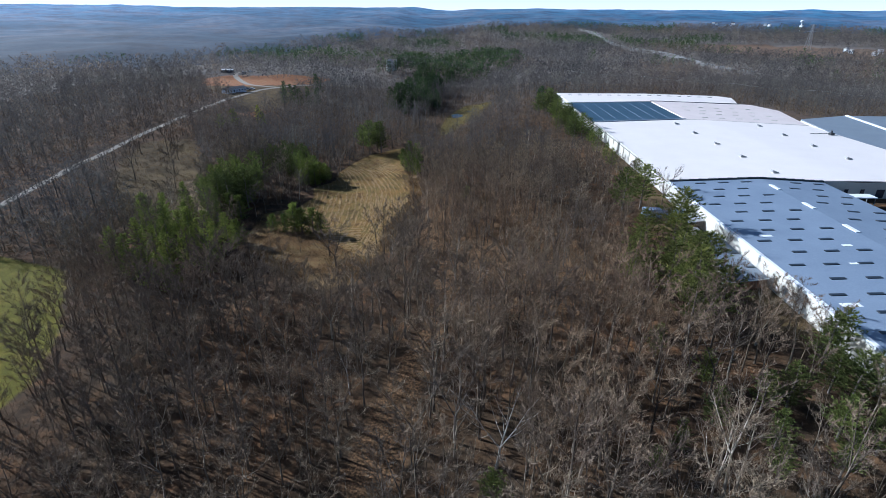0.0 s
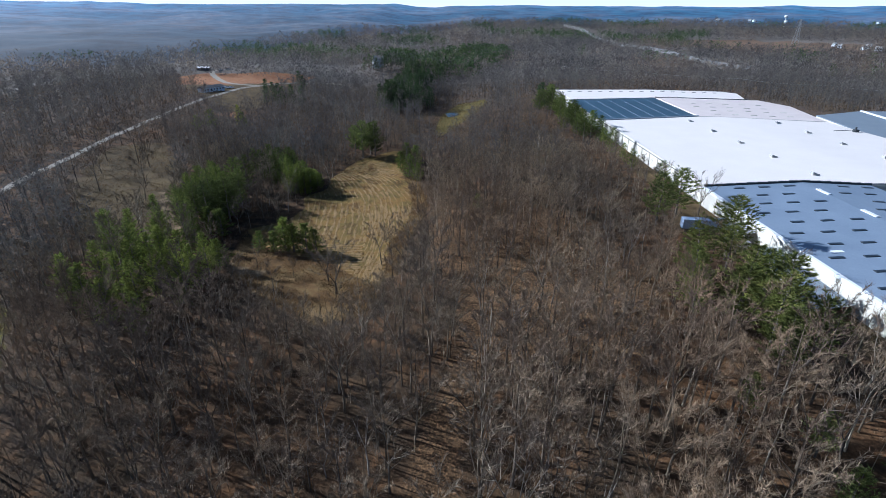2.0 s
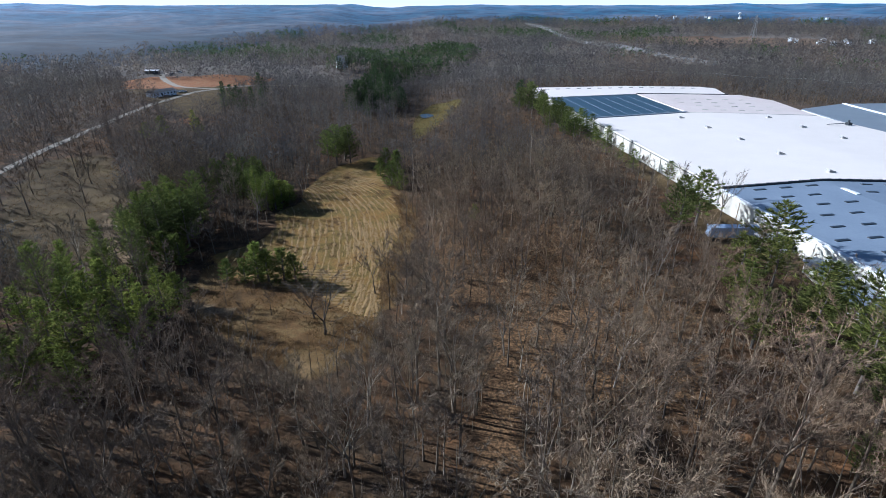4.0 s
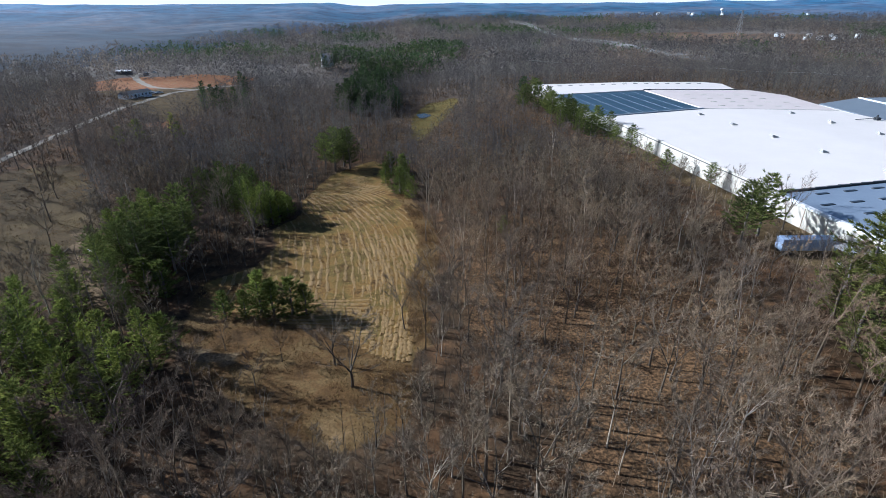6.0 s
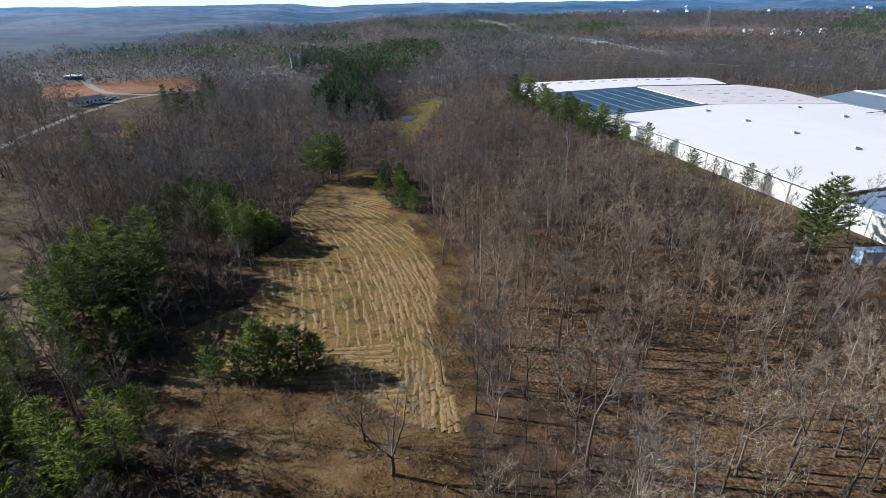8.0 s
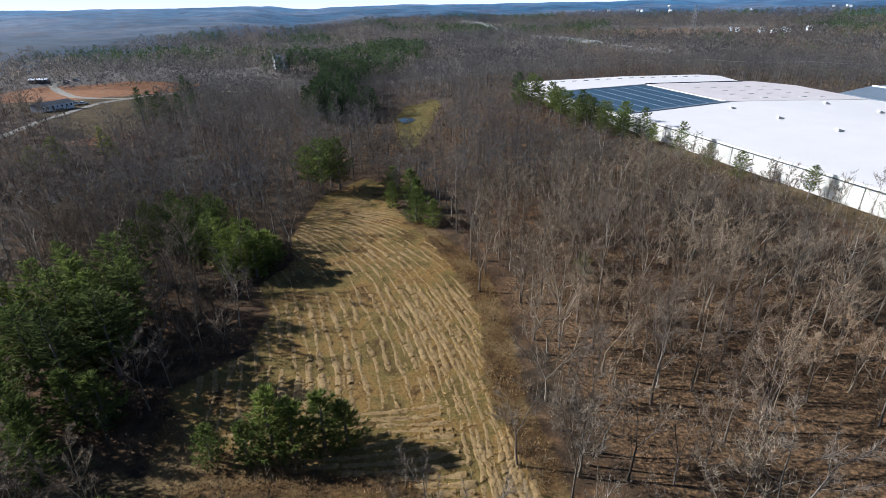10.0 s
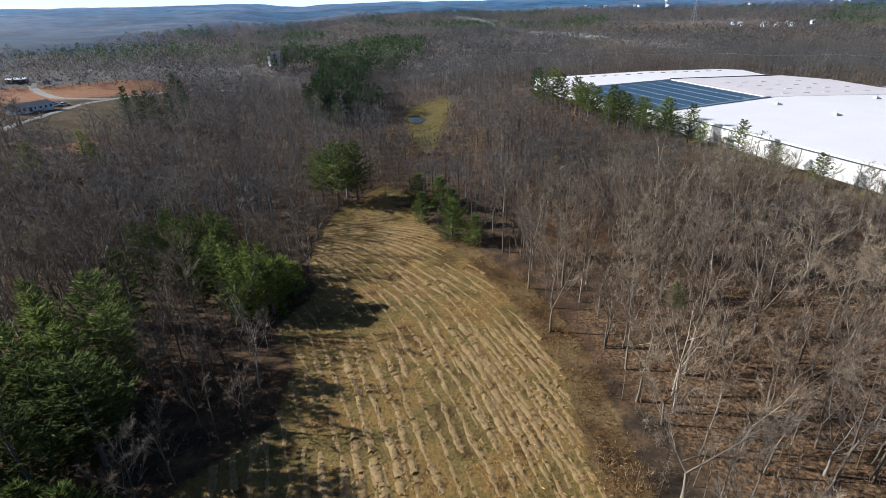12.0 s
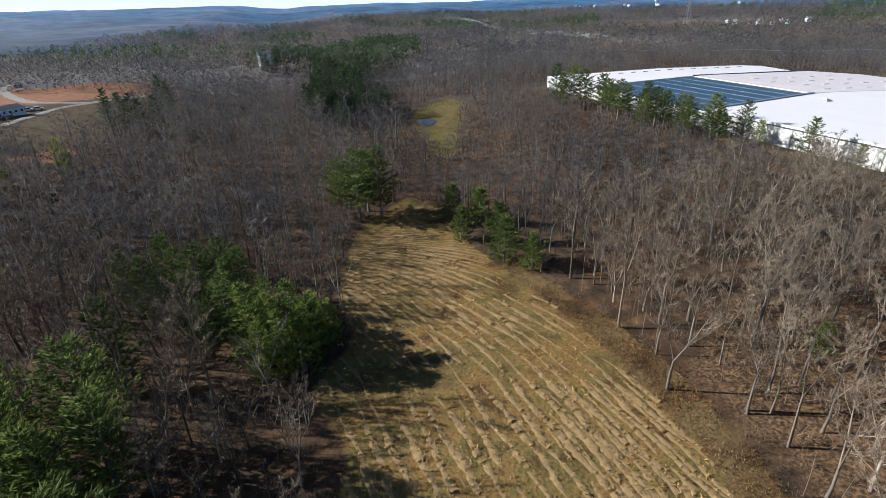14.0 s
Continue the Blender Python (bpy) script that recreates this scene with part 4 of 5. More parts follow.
EVERGREENS = []  # x, y, height, kind
EVERGREENS += [(x, y, h, "pine") for x, y, h in ((57, 100, 17), (55, 94, 15), (62, 96, 15), (49, 114, 13), (65, 117, 14), (57.7, 133, 14), (53, 124, 13),                (68.5, 168, 16), (77.5, 202, 8.5), (68, 328, 14), (63, 361, 17), (67, 353, 18), (60, 350, 16), (70, 309, 13), (71, 287, 13), (73, 279, 14),
               (74, 234, 8), (73, 220, 9), (69, 296, 14), (66, 318, 15), (70, 302, 14), (72, 310, 14), (69, 334, 15), (72, 322, 13), (66, 342, 16), (70, 290, 13), (67, 284, 12), (74, 262, 9), (72, 69.5, 12), (76, 65, 11), (8.8, 187.6, 6.5), (10, 52, 8),
               (45, 86, 8), (50, 76, 9), (67, 270, 12), (64, 300, 13), (56, 110, 15), (79, 84, 11), (74, 80, 12), (71, 73, 10), (78, 72, 11), (62, 70, 9), (55, 61, 8), (40, 61, 7), (48, 67, 8), (57, 69, 9), (65, 62, 9), (35, 57, 6), (61, 55, 9), (69, 59, 10), (52, 55, 7))]
EVERGREENS += [(x, y, h, "pine") for x, y, h in ((-84.6, 171, 14), (-78, 175, 15), (-73.5, 180, 15), (-88.6, 196, 15), (-77, 199, 16), (-82, 188, 15), (-92, 184, 11),                (-83, 197, 16), (-74, 193, 15), (-77.6, 211, 15), (-88, 206, 14), (-84, 180, 14), (-40, 262.5, 18), (-34.5, 265.5, 17), (-37, 269, 16), (-44, 266.5, 15), (-65, 218, 12), (-73.6, 232, 12), (-70, 229, 13), (-77, 228, 12), (-70, 222, 12), (-67, 233, 13), (-64, 228, 12), (-74, 224, 12), (-81, 232, 12), (-68, 217, 10), (-76, 236, 13), (69, 139, 18), (63, 108, 17), (60, 115, 16), (61, 164, 16), (66, 133, 12), (73, 246, 12), (74, 268, 13))]
EVERGREENS += [(x, y, h, "cedar") for x, y, h in ((-49.5, 157.8, 9.4), (-46.8, 156.8, 8.5), (-43.2, 157.2, 8.6), (-40.4, 157, 7), (-52.5, 157, 6.5), (-57, 158.5, 5.5), (-86, 176, 13), (-90, 190, 14), (-81, 193, 15), (-92, 171, 12), (-85, 186, 15), (-74, 124, 13), (-84, 122, 13), (-66, 128, 11), (-92, 128, 13), (-78, 119, 12), (-70, 116, 10),
               (-77, 183, 14), (-80, 166, 12), (-76, 160, 10), (-53.9, 219, 7), (-56.5, 215, 11.5), (-54, 212.5, 9), (-55.5, 209.5, 9), (-59.5, 214.5, 11), (-60.5, 208.5, 10), (-52, 216, 6.5), (-62, 213, 14), (-60, 221, 10), (-58, 209, 10),
               (-66, 226, 11), (-89.4, 152, 15), (-86, 146, 14), (-94, 149, 15), (-80, 148, 12), (-65.4, 142, 12), (-70, 139, 14), (-64.5, 147, 8), (-76, 136, 15), (-82, 139, 15), (-72, 131, 14), (-66, 135, 12), (-80, 128, 14), (-87, 133, 14), (-98, 156, 12), (-75, 143, 10), (-84, 155, 11),
               (-21, 244.5, 8), (-16.5, 232, 9), (-14.2, 251, 9), (-19, 257, 8), (-14.2, 240, 9), (-13, 227, 7), (-78, 190, 14), (-74.5, 186, 12), (-79, 183, 13), (-72, 169, 9), (-76, 170, 9), (-79, 165, 8), (-88, 164, 9), (-128, 307, 9), (-133, 300, 8), (-112, 310, 9), (-120, 326, 10))]
EVERGREENS += [(x, y, h, "pine") for x, y, h in ((-114, 451, 16), (-110, 446, 14), (-112, 382, 15), (-123, 392, 15), (-117, 388, 15), (-108, 378, 14), (-104, 386, 15), (-99, 392, 14), (-119, 379, 14))]

rg = random.Random(41)
for i in range(74):
    t = rg.random()
    x, y = -26 + 30 * (t - 0.3) * rg.random() + rg.uniform(-13, 13), 384 + 150 * t
    EVERGREENS.append((x, y, rg.uniform(13, 20), "pine"))
for i in range(26):
    EVERGREENS.append((rg.uniform(-44, -8), rg.uniform(372, 425), rg.uniform(10, 16), "pine"))
EVERGREENS += [(x, y, 14, "pine") for x, y in ((-66, 557), (-57, 555), (-62, 549), (-70, 561), (-54, 561), (-74, 553), (-49, 552))]

rp = random.Random(17)
for x, y, h, kind in EVERGREENS:
    if kind == "pine":
        plant("pine_tree", FAR_PINE_MESH[rp.randrange(3)] if y > 360 else PINE_MESH[rp.randrange(4)], x, y, h / 14 * rp.uniform(0.95, 1.05), rp.uniform(0, 360), "green pine with open whorls of needles at the wood's edge", "pine tree", "pines", rp.uniform(1.4, 1.65) if x > 45 and 101 < y < 150 else rp.uniform(1.1, 1.45) if x > 45 else rp.uniform(1.0, 1.3))
    else:
        plant("young_pine_tree", (PLUME_MESH if h > 9.5 else CEDAR_MESH)[rp.randrange(3)], x, y, h / (13 if h > 9.5 else 7) * rp.uniform(0.95, 1.05), rp.uniform(0, 360), "dense young green pine with branches to the ground", "pine tree", "young pines", rp.uniform(0.95, 1.2))

HEROES = [(-51, 255.5, 15, "wide", 0.95), (-11.8, 190.5, 20, "bare", 0.85), (-9.5, 204.5, 17, "bare", 0.9), (-135, 242, 16, "bare", 1.1), (11, 59.5, 18, "birch", 1.15), (66, 88, 18, "pale", 1.0), (75.5, 93, 12, "bare", 1.1), (70, 91, 14, "bare", 1.0), (76, 84, 12, "bare", 1.1), (67, 79, 14, "bare", 1.1), (-30.4, 132.5, 14, "wide", 1.35), (-33.5, 139, 11, "wide", 1.2), (-46, 133, 8, "bare", 1.1), (-54, 146, 7, "bare", 1.0),
          (76.5, 169.5, 14, "wide", 1.0), (-57, 190, 14, "pale", 0.9), (-60, 205, 13, "pale", 0.9), (-20.5, 148, 13, "bare", 1.0), (-118, 214, 14, "bare", 1.2), (-126, 234, 13, "wide", 1.1), (-141, 258, 14, "bare", 1.2), (-109, 196, 12, "bare", 1.1), (-129, 203, 14, "bare", 1.2), (-147, 240, 15, "bare", 1.1),
          (-152, 205, 14, "bare", 1.1), (-158, 262, 15, "bare", 1.1), (-139, 222, 12, "wide", 1.0), (-122, 180, 13, "bare", 1.1), (-43, 141, 7, "bare", 0.9)]
for x, y, h, kind, w in HEROES:
    meshes, base = {"wide": (WIDE_MESH[rp.randrange(2)], 12), "bare": (BARE_MESH[rp.randrange(7)], 16), "pale": (PALE_MESH[rp.randrange(2)], 16), "birch": (BIRCH_MESH[rp.randrange(2)], 15)}[kind]
    plant("bare_tree", meshes, x, y, h / base, rp.uniform(0, 360), {"wide": "leafless spreading tree standing in dry grass", "bare": "tall leafless tree at the edge of the field",
                                                                  "pale": "leafless tree with pale whitish branches", "birch": "tall leafless tree with several white-barked stems"}[kind], "tree", "leafless trees", w)

TAKEN = [(e[0], e[1]) for e in EVERGREENS] + [(h[0], h[1]) for h in HEROES]
rt = random.Random(23)
near, rest = [], []
for x, y in jitter_grid(rt, -140, 72, 20, 290, 4.9):
    if not is_wood(x, y) or any(abs(x - a) < 3.4 and abs(y - b) < 3.4 for a, b in TAKEN):
        continue
    if x > 48 and y < 92 and rt.random() < 0.5:
        continue
    if x > 50 and y > 88 and rt.random() < (0.55 if y < 195 else 0.2):
        continue
    if inside(LEAFY, x, y) and rt.random() < 0.6:
        continue
    if -69 < x < -50 and 174 < y < 207 and rt.random() < 0.66:
        continue
    thin = 1.0 if x < -55 or (y < 108 and x < 0) else 0.5 + 0.5 * smooth((rough_noise(x, y, 20, 5) + 0.55) / 0.6)
    if rt.random() > thin:
        continue
    size = rt.uniform(0.72, 1.25) * (0.9 + 0.2 * rough_noise(x, y, 35, 2))
    if x < -60 and y > 200:
        size *= 1.12
    if -69 < x < -50 and 174 < y < 207:
        size *= 0.72
    if x > -4 and y < 100:
        size *= 1.28
    if edge_distance(FIELD, x, y) < 7:
        size *= 0.85
    if x > 46 and y > 88:
        size *= 0.74 if y < 195 else 0.72
    if -75 < x < -5 and y < 140 and edge_distance(GLADE, x, y) < 14:
        size *= 0.62
    if -26 < x < 12 and y > 276:
        size *= 0.4
    (near if -78 < x < 46 and 55 < y < 225 else rest).append((x, y, size))
rt.shuffle(near)
for x, y, size in near[:285]:
    pale = rt.random() < 0.07
    plant("bare_tree", PALE_MESH[rt.randrange(2)] if pale else BARE_MESH[rt.randrange(7)], x, y, size * (0.9 if pale else 1.0), rt.uniform(0, 360),
          "leafless tree with pale whitish branches" if pale else "leafless grey-brown tree in the wood", "tree", "leafless trees", rt.uniform(0.9, 1.15))
LEAN_BARE = [bare_tree_shape(200 + i, h=15 + (i % 3), spread=3.6 + .3 * (i % 3), clear=0.16 + .06 * (i % 3), primaries=16, seconds=5, twigs=11, twig_w=0.060, sides=3) for i in range(6)]
LEAN_PALE = bare_tree_shape(230, h=15, spread=3.3, clear=0.25, primaries=13, seconds=3, twigs=9, twig_w=0.045, sides=3)
spots = [(x, y, ground_z(x, y), s, rt.uniform(0, 6.28)) for x, y, s in near[285:] + [p for p in rest if p[1] < 235 and p[0] > -100]]
pale_spots = [s for i, s in enumerate(spots) if i % 11 == 0]
grey_spots = [s for i, s in enumerate(spots) if i % 11]
scatter("bare_woodland", [t for t, c in LEAN_BARE], grey_spots, LIMB, "stems and limbs of leafless grey-brown woodland", "woodland")
scatter("woodland_twigs", [c for t, c in LEAN_BARE], grey_spots, FUZZ, "fine brown twigs of leafless woodland crowns", "woodland")
scatter("pale_woodland", [LEAN_PALE[0]], pale_spots, PALE_TWIG, "scattered leafless trees with pale branches", "woodland")
scatter("pale_woodland_twigs", [LEAN_PALE[1]], pale_spots, FUZZ, "fine twigs of scattered pale trees", "woodland")

# farther woods, coarser with distance
def light_tree_shape(seed, h=15.0, spread=3.9, limbs=14, twigs=12, width=0.13):
    """A bare tree for the middle distance: trunk, limbs and rounded fans of twigs."""
    s = Shape(seed)
    r = s.r
    top = Vector((r.uniform(-.6, .6), r.uniform(-.6, .6), h * 0.9))
    s.tube([Vector((0, 0, -0.5)), top * 0.5, top], [0.17, 0.11, 0.03], 3)
    for i in range(limbs):
        t = 0.3 + 0.66 * (i + r.random()) / limbs
        p, d = top * t, aim(r, r.uniform(42, 78), i * 137 + r.uniform(-30, 30))
        l = spread * (1.3 - 0.75 * t) * r.uniform(.75, 1.2)
        s.blade(p, d, l, 0.10)
        for j in range(twigs):
            q = p + d * l * r.uniform(0.3, 1.0)
            s.blade(q, (d * 0.6 + aim(r, r.uniform(10, 150), r.uniform(0, 360))).normalized(), r.uniform(0.5, 1.5), width * r.uniform(.5, 1.4))
    return s.arrays()


MID = [light_tree_shape(300 + i) for i in range(6)]
mid_spots = [(x, y, ground_z(x, y), s, rt.uniform(0, 6.28)) for x, y, s in rest if not (y < 235 and x > -100)]
for x, y in jitter_grid(rt, -300, 380, 20, 500, 7.3):
    d = math.hypot(x + 20, y - 80)
    if -140 < x < 72 and y < 290 or abs(math.degrees(math.atan2(x + 25, y + 20))) > 52 or not is_wood(x, y):
        continue
    low = 0.45 if -15 < x < 40 and 290 <= y < 425 and edge_distance(CLEARING, x, y) < 12 else (0.6 if 46 < x < 76 and y < 420 else 1.0)
    if low == 0.6 and rt.random() < 0.5:
        continue
    mid_spots.append((x, y, ground_z(x, y) - 0.3, rt.uniform(0.85, 1.25) * low, rt.uniform(0, 6.28)))
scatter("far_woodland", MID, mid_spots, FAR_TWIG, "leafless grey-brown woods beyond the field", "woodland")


def tuft_shape(seed, h, spread, blades, width, long=3.2):
    s = Shape(seed)
    for i in range(blades):
        a, t = s.r.uniform(0, 360), s.r.random()
        out = spread * s.r.random() ** .6 * (0.55 + 0.45 * math.sin(math.pi * min(1, t * 1.15)))
        p = Vector((out * math.cos(radians(a)), out * math.sin(radians(a)), h * (0.08 + 0.8 * t)))
        s.blade(p, aim(s.r, s.r.uniform(0, 100), s.r.uniform(0, 360)), long * s.r.uniform(0.45, 1.0), width * s.r.uniform(.6, 1.4))
    return s.arrays()


def ridge_start(az):
    """Where the backdrop with its painted haze begins: nearer towards the sun's side."""
    return 1270 - 650 * smooth((10 - math.degrees(az)) / 38)


FAR = [tuft_shape(400 + i, 14, 5.4, 38, 0.75, 2.5) for i in range(8)]
FAR_PINE = [tuft_shape(420 + i, 13, 4.6, 44, 0.9, 2.0) for i in range(4)]
far_spots, far_green = [], []
for x, y in jitter_grid(rt, -1200, 1300, 330, 1500, 9.4):
    az, d = math.degrees(math.atan2(x + 25, y + 10)), math.hypot(x, y)
    if abs(az) > 53 or (y < 500 and -300 < x < 380) or d > ridge_start(radians(az)) + 30 + 120 * rt.random() ** 1.8 or inside(HEATH, x, y) or (180 < x < 380 and line_distance(HIGHWAY, x, y) < 10):
        continue
    g = rough_noise(x, y, 130, 9.1) + 0.35 * rough_noise(x, y, 40, 4.4)
    (far_green if g > 0.24 and d > 640 else far_spots).append((x, y, ground_z(x, y) - 0.5, rt.uniform(0.8, 1.25), rt.uniform(0, 6.28)))
for x, y in jitter_grid(rt, -110, 140, 538, 790, 5.6):
    if inside([(-70, 600), (-45, 545), (0, 540), (40, 545), (75, 640), (100, 720), (50, 790), (-60, 760)], x, y) and rough_noise(x, y, 30, 3) + 0.6 * rough_noise(x, y, 11, 8) > 0.0:
        far_green.append((x, y, ground_z(x, y) - 0.5, rt.uniform(1.0, 1.5), rt.uniform(0, 6.28)))
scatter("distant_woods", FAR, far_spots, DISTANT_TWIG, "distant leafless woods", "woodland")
scatter("distant_pines", FAR_PINE, far_green, FAR_GREEN, "distant dark green pines among bare woods", "woodland")

# thin saplings between the trees
def sapling_shape(seed, h):
    s = Shape(seed)
    top = Vector((s.r.uniform(-.7, .7), s.r.uniform(-.7, .7), h))
    s.tube([Vector((0, 0, -.3)), top * 0.5 + Vector((s.r.uniform(-.2, .2), s.r.uniform(-.2, .2), 0)), top], [0.065, 0.045, 0.012], 3)
    for i in range(34):
        t = s.r.uniform(0.3, 0.99)
        s.blade(top * t, aim(s.r, s.r.uniform(25, 80), s.r.uniform(0, 360)), s.r.uniform(0.4, 1.5) * (1.25 - t * 0.6), 0.04)
    return s.arrays()


young = []
for x, y in jitter_grid(rt, -100, 72, 30, 300, 3.4):
    if is_wood(x, y) and rt.random() < 0.6 + 0.6 * rough_noise(x, y, 14, 3):
        young.append((x, y, ground_z(x, y), rt.uniform(0.5, 1.15), rt.uniform(0, 6.28)))
scatter("saplings", [sapling_shape(700 + i, 8 + i % 3) for i in range(6)], young, FUZZ, "thin leafless saplings under the taller trees", "saplings")

# undergrowth
SHRUB = [shrub_shape(500 + i, h=2.6, spread=2.0, width=0.07, blades=62) for i in range(5)]
brush = []
for x, y in jitter_grid(rt, -110, 74, 40, 300, 3.5):
    if is_wood(x, y) and not inside(LEAFY, x, y) and rt.random() < (1.0 if y < 108 and x < 0 or x < -60 else 0.65) + 0.9 * rough_noise(x, y, 16, 8):
        brush.append((x, y, ground_z(x, y), rt.uniform(0.5, 1.1), rt.uniform(0, 6.28)))
for i in range(len(FIELD)):
    (xa, ya), (xb, yb) = FIELD[i - 1], FIELD[i]
    for k in range(int(math.hypot(xb - xa, yb - ya) / 0.7)):
        t = rt.random()
        x, y = xa + (xb - xa) * t + rt.gauss(0, 2.2), ya + (yb - ya) * t + rt.gauss(0, 1.5)
        if rough_noise(x, y, 11, 6) < 0.08 or inside(FIELD, x, y):
            continue
        brush.append((x, y, ground_z(x, y), rt.uniform(0.4, 1.3), rt.uniform(0, 6.28)))
xs, ys = [p[0] for p in GLADE], [p[1] for p in GLADE]
for x, y in jitter_grid(rt, min(xs), max(xs), min(ys), max(ys), 3.2):
    if inside(GLADE, x, y) and rough_noise(x, y, 9, 2) > 0.05 and line_distance(TRACK, x, y) > 3:
        brush.append((x, y, ground_z(x, y), rt.uniform(0.25, 0.7), rt.uniform(0, 6.28)))
far_brush = []
for x, y in jitter_grid(rt, -300, 330, 110, 500, 5.2):
    if (x < -110 or x > 74 or y > 300) and abs(math.degrees(math.atan2(x + 25, y + 20))) < 50 and is_wood(x, y):
        far_brush.append((x, y, ground_z(x, y), rt.uniform(0.8, 1.6), rt.uniform(0, 6.28)))
scatter("far_undergrowth", [shrub_shape(560 + i, h=3.4, spread=2.6, blades=24, width=0.2) for i in range(4)], far_brush, BRUSH, "brown leafless brush under the far woods", "brush")
scatter("undergrowth", SHRUB, brush, BRUSH, "reddish-brown leafless brush along the wood's edge", "brush")


# ---- mown field: curved swaths of straw ----
ROW_Y = np.arange(125.0, 285.0, 0.5)
ROW_BEND = np.cumsum(np.interp(ROW_Y, [150, 165, 180, 200, 210, 224, 234, 246, 262], [0.12, 0.02, -0.09, -0.15, -0.34, -0.40, -0.85, -1.7, -2.4])) * 0.5
ROW_BEND -= np.interp(185.0, ROW_Y, ROW_BEND)


def swath(block, u, s):
    """A point on the u-th row of a block, s metres along it: long rows up the field, then the headland across its foot."""
    if block == 0:
        y = 128 + s
        return -62 + u * 1.0 + float(np.interp(y, ROW_Y, ROW_BEND)), y
    x = -70 + s
    return x, 141 + u * 1.5 + 0.35 * math.sin(x * 0.3 + u) - 0.12 * (x + 50)


def headland(x, y):
    return y < 163.5 - 0.12 * (x + 50) + 2.5 * rough_noise(x, y, 9, 2) and x < -27 + 4 * rough_noise(x, y, 7, 5)


def on_row(block, u, s):
    """The place of a row's next clump and how full it is, or None."""
    x, y = swath(block, u, s)
    x += 0.22 * math.sin(s * 0.23 + u * 2.1) + 0.12 * math.sin(s * 0.71 + u)
    if not inside(FIELD, x, y) or headland(x, y) != (block == 1) or y > 256:
        return None
    lush = 0.35 + 0.9 * rough_noise(x, y, 13, 6) + 0.55 * rough_noise(x, y, 3.0, 3) + 0.3 * rough_noise(x, y, 0.9, 1)
    if block == 0 and u % 2:
        lush = lush * 0.6 - 0.5 + 0.8 * smooth((x + 34) / 14) * smooth((200 - y) / 20)
    lush -= 0.45 * smooth((y - 236) / 14)
    return (x, y, lush) if lush > -0.1 else None


straw = Shape(8)
rw = straw.r
vs, fs = [], []
for block, count, length in ((0, 150, 128), (1, 20, 60)):
    for u in range(count):
        s = 0.0
        while s < length:
            spot = on_row(block, u, s)
            if spot:
                for k in range(3 if spot[2] > 0.4 else 1):
                    x, y = spot[0] + rw.gauss(0, 0.24), spot[1] + rw.gauss(0, 0.24)
                    straw.blade(Vector((x, y, ground_z(x, y) + rw.uniform(0.0, 0.16))), aim(rw, rw.uniform(40, 88), rw.uniform(0, 360)), rw.uniform(0.25, 0.65), rw.uniform(0.06, 0.17))
            s += 0.3
        s, run = 0.0, None
        while s < length:
            spot = on_row(block, u, s)
            if spot:
                x, y, full = spot[0], spot[1], smooth(spot[2] + 0.1)
                w, h = 0.26 + 0.42 * full * rw.uniform(0.7, 1.25), 0.02 + 0.24 * full * rw.uniform(0.35, 1.25)
                z, n, k = ground_z(x, y), len(vs), rw.uniform(-.14, .14)
                a = (0.2, 1) if block else (1, 0.2)
                vs += [(x - w * a[0], y - w * a[1], z - 0.03), (x + k * a[0], y + k * a[1], z + h), (x + w * a[0], y + w * a[1], z - 0.03)]
                if run is not None:
                    fs += [(run, run + 1, n + 1), (run, n + 1, n), (run + 1, run + 2, n + 2), (run + 1, n + 2, n + 1)]
                run = n if rw.random() > 0.06 else None
            else:
                run = None
            s += 0.45
sv, sf = straw.arrays()
rows_mesh = fast_mesh("straw_rows", np.concatenate([sv, np.array(vs, np.float32)]), np.concatenate([sf, np.array(fs, np.int32) + len(sv)]), STRAW)
rows_mesh.materials.append(surface("straw_swath", (0.16, 0.096, 0.034), (0.40, 0.262, 0.102), 1.8, 5, 0.95, 0.5))
rows_mesh.polygons.foreach_set("material_index", [0] * len(sf) + [1] * len(fs))
tagged(new("straw_rows", rows_mesh), "golden straw lying in mown rows across the field", "straw", kind="stuff")
tussock = [shrub_shape(640 + i, h=0.9, spread=1.2, blades=16, width=0.085) for i in range(4)]
dry_spots = []
for poly, step in ((GLADE, 0.85), (FRINGE, 0.7), (LEFT_GRASS, 1.4), (CLEARING, 1.3), (GREEN, 2.4), (LAWN, 3.0)):
    xs, ys = [p[0] for p in poly], [p[1] for p in poly]
    for x, y in jitter_grid(rw, min(xs), max(xs), min(ys), max(ys), step):
        if inside(poly, x, y) and rough_noise(x, y, 6, 4) > -0.4 and line_distance(TRACK, x, y) > 2:
            dry_spots.append((x, y, ground_z(x, y), rw.uniform(0.5, 1.3), rw.uniform(0, 6.28)))
scatter("dry_grass", tussock, dry_spots, DRY_GRASS, "brown and golden tussocks of dry grass", "grass")
few = []
for poly, step, chance in ((GLADE, 5.0, 0.3), (LEFT_GRASS, 7.0, 0.3), (YARD, 5.0, 0.35)):
    xs, ys = [p[0] for p in poly], [p[1] for p in poly]
    for x, y in jitter_grid(rw, min(xs), max(xs), min(ys), max(ys), step):
        if inside(poly, x, y) and x < 79 and rw.random() < chance:
            few.append((x, y, ground_z(x, y), rw.uniform(0.25, 0.65), rw.uniform(0, 6.28)))
scatter("grass_saplings", [sapling_shape(720 + i, 7) for i in range(4)], few, TWIG, "thin leafless saplings standing in dry grass", "saplings")
tufts = [shrub_shape(600 + i, h=0.5, spread=0.5, blades=9, width=0.10) for i in range(4)]
grass = []
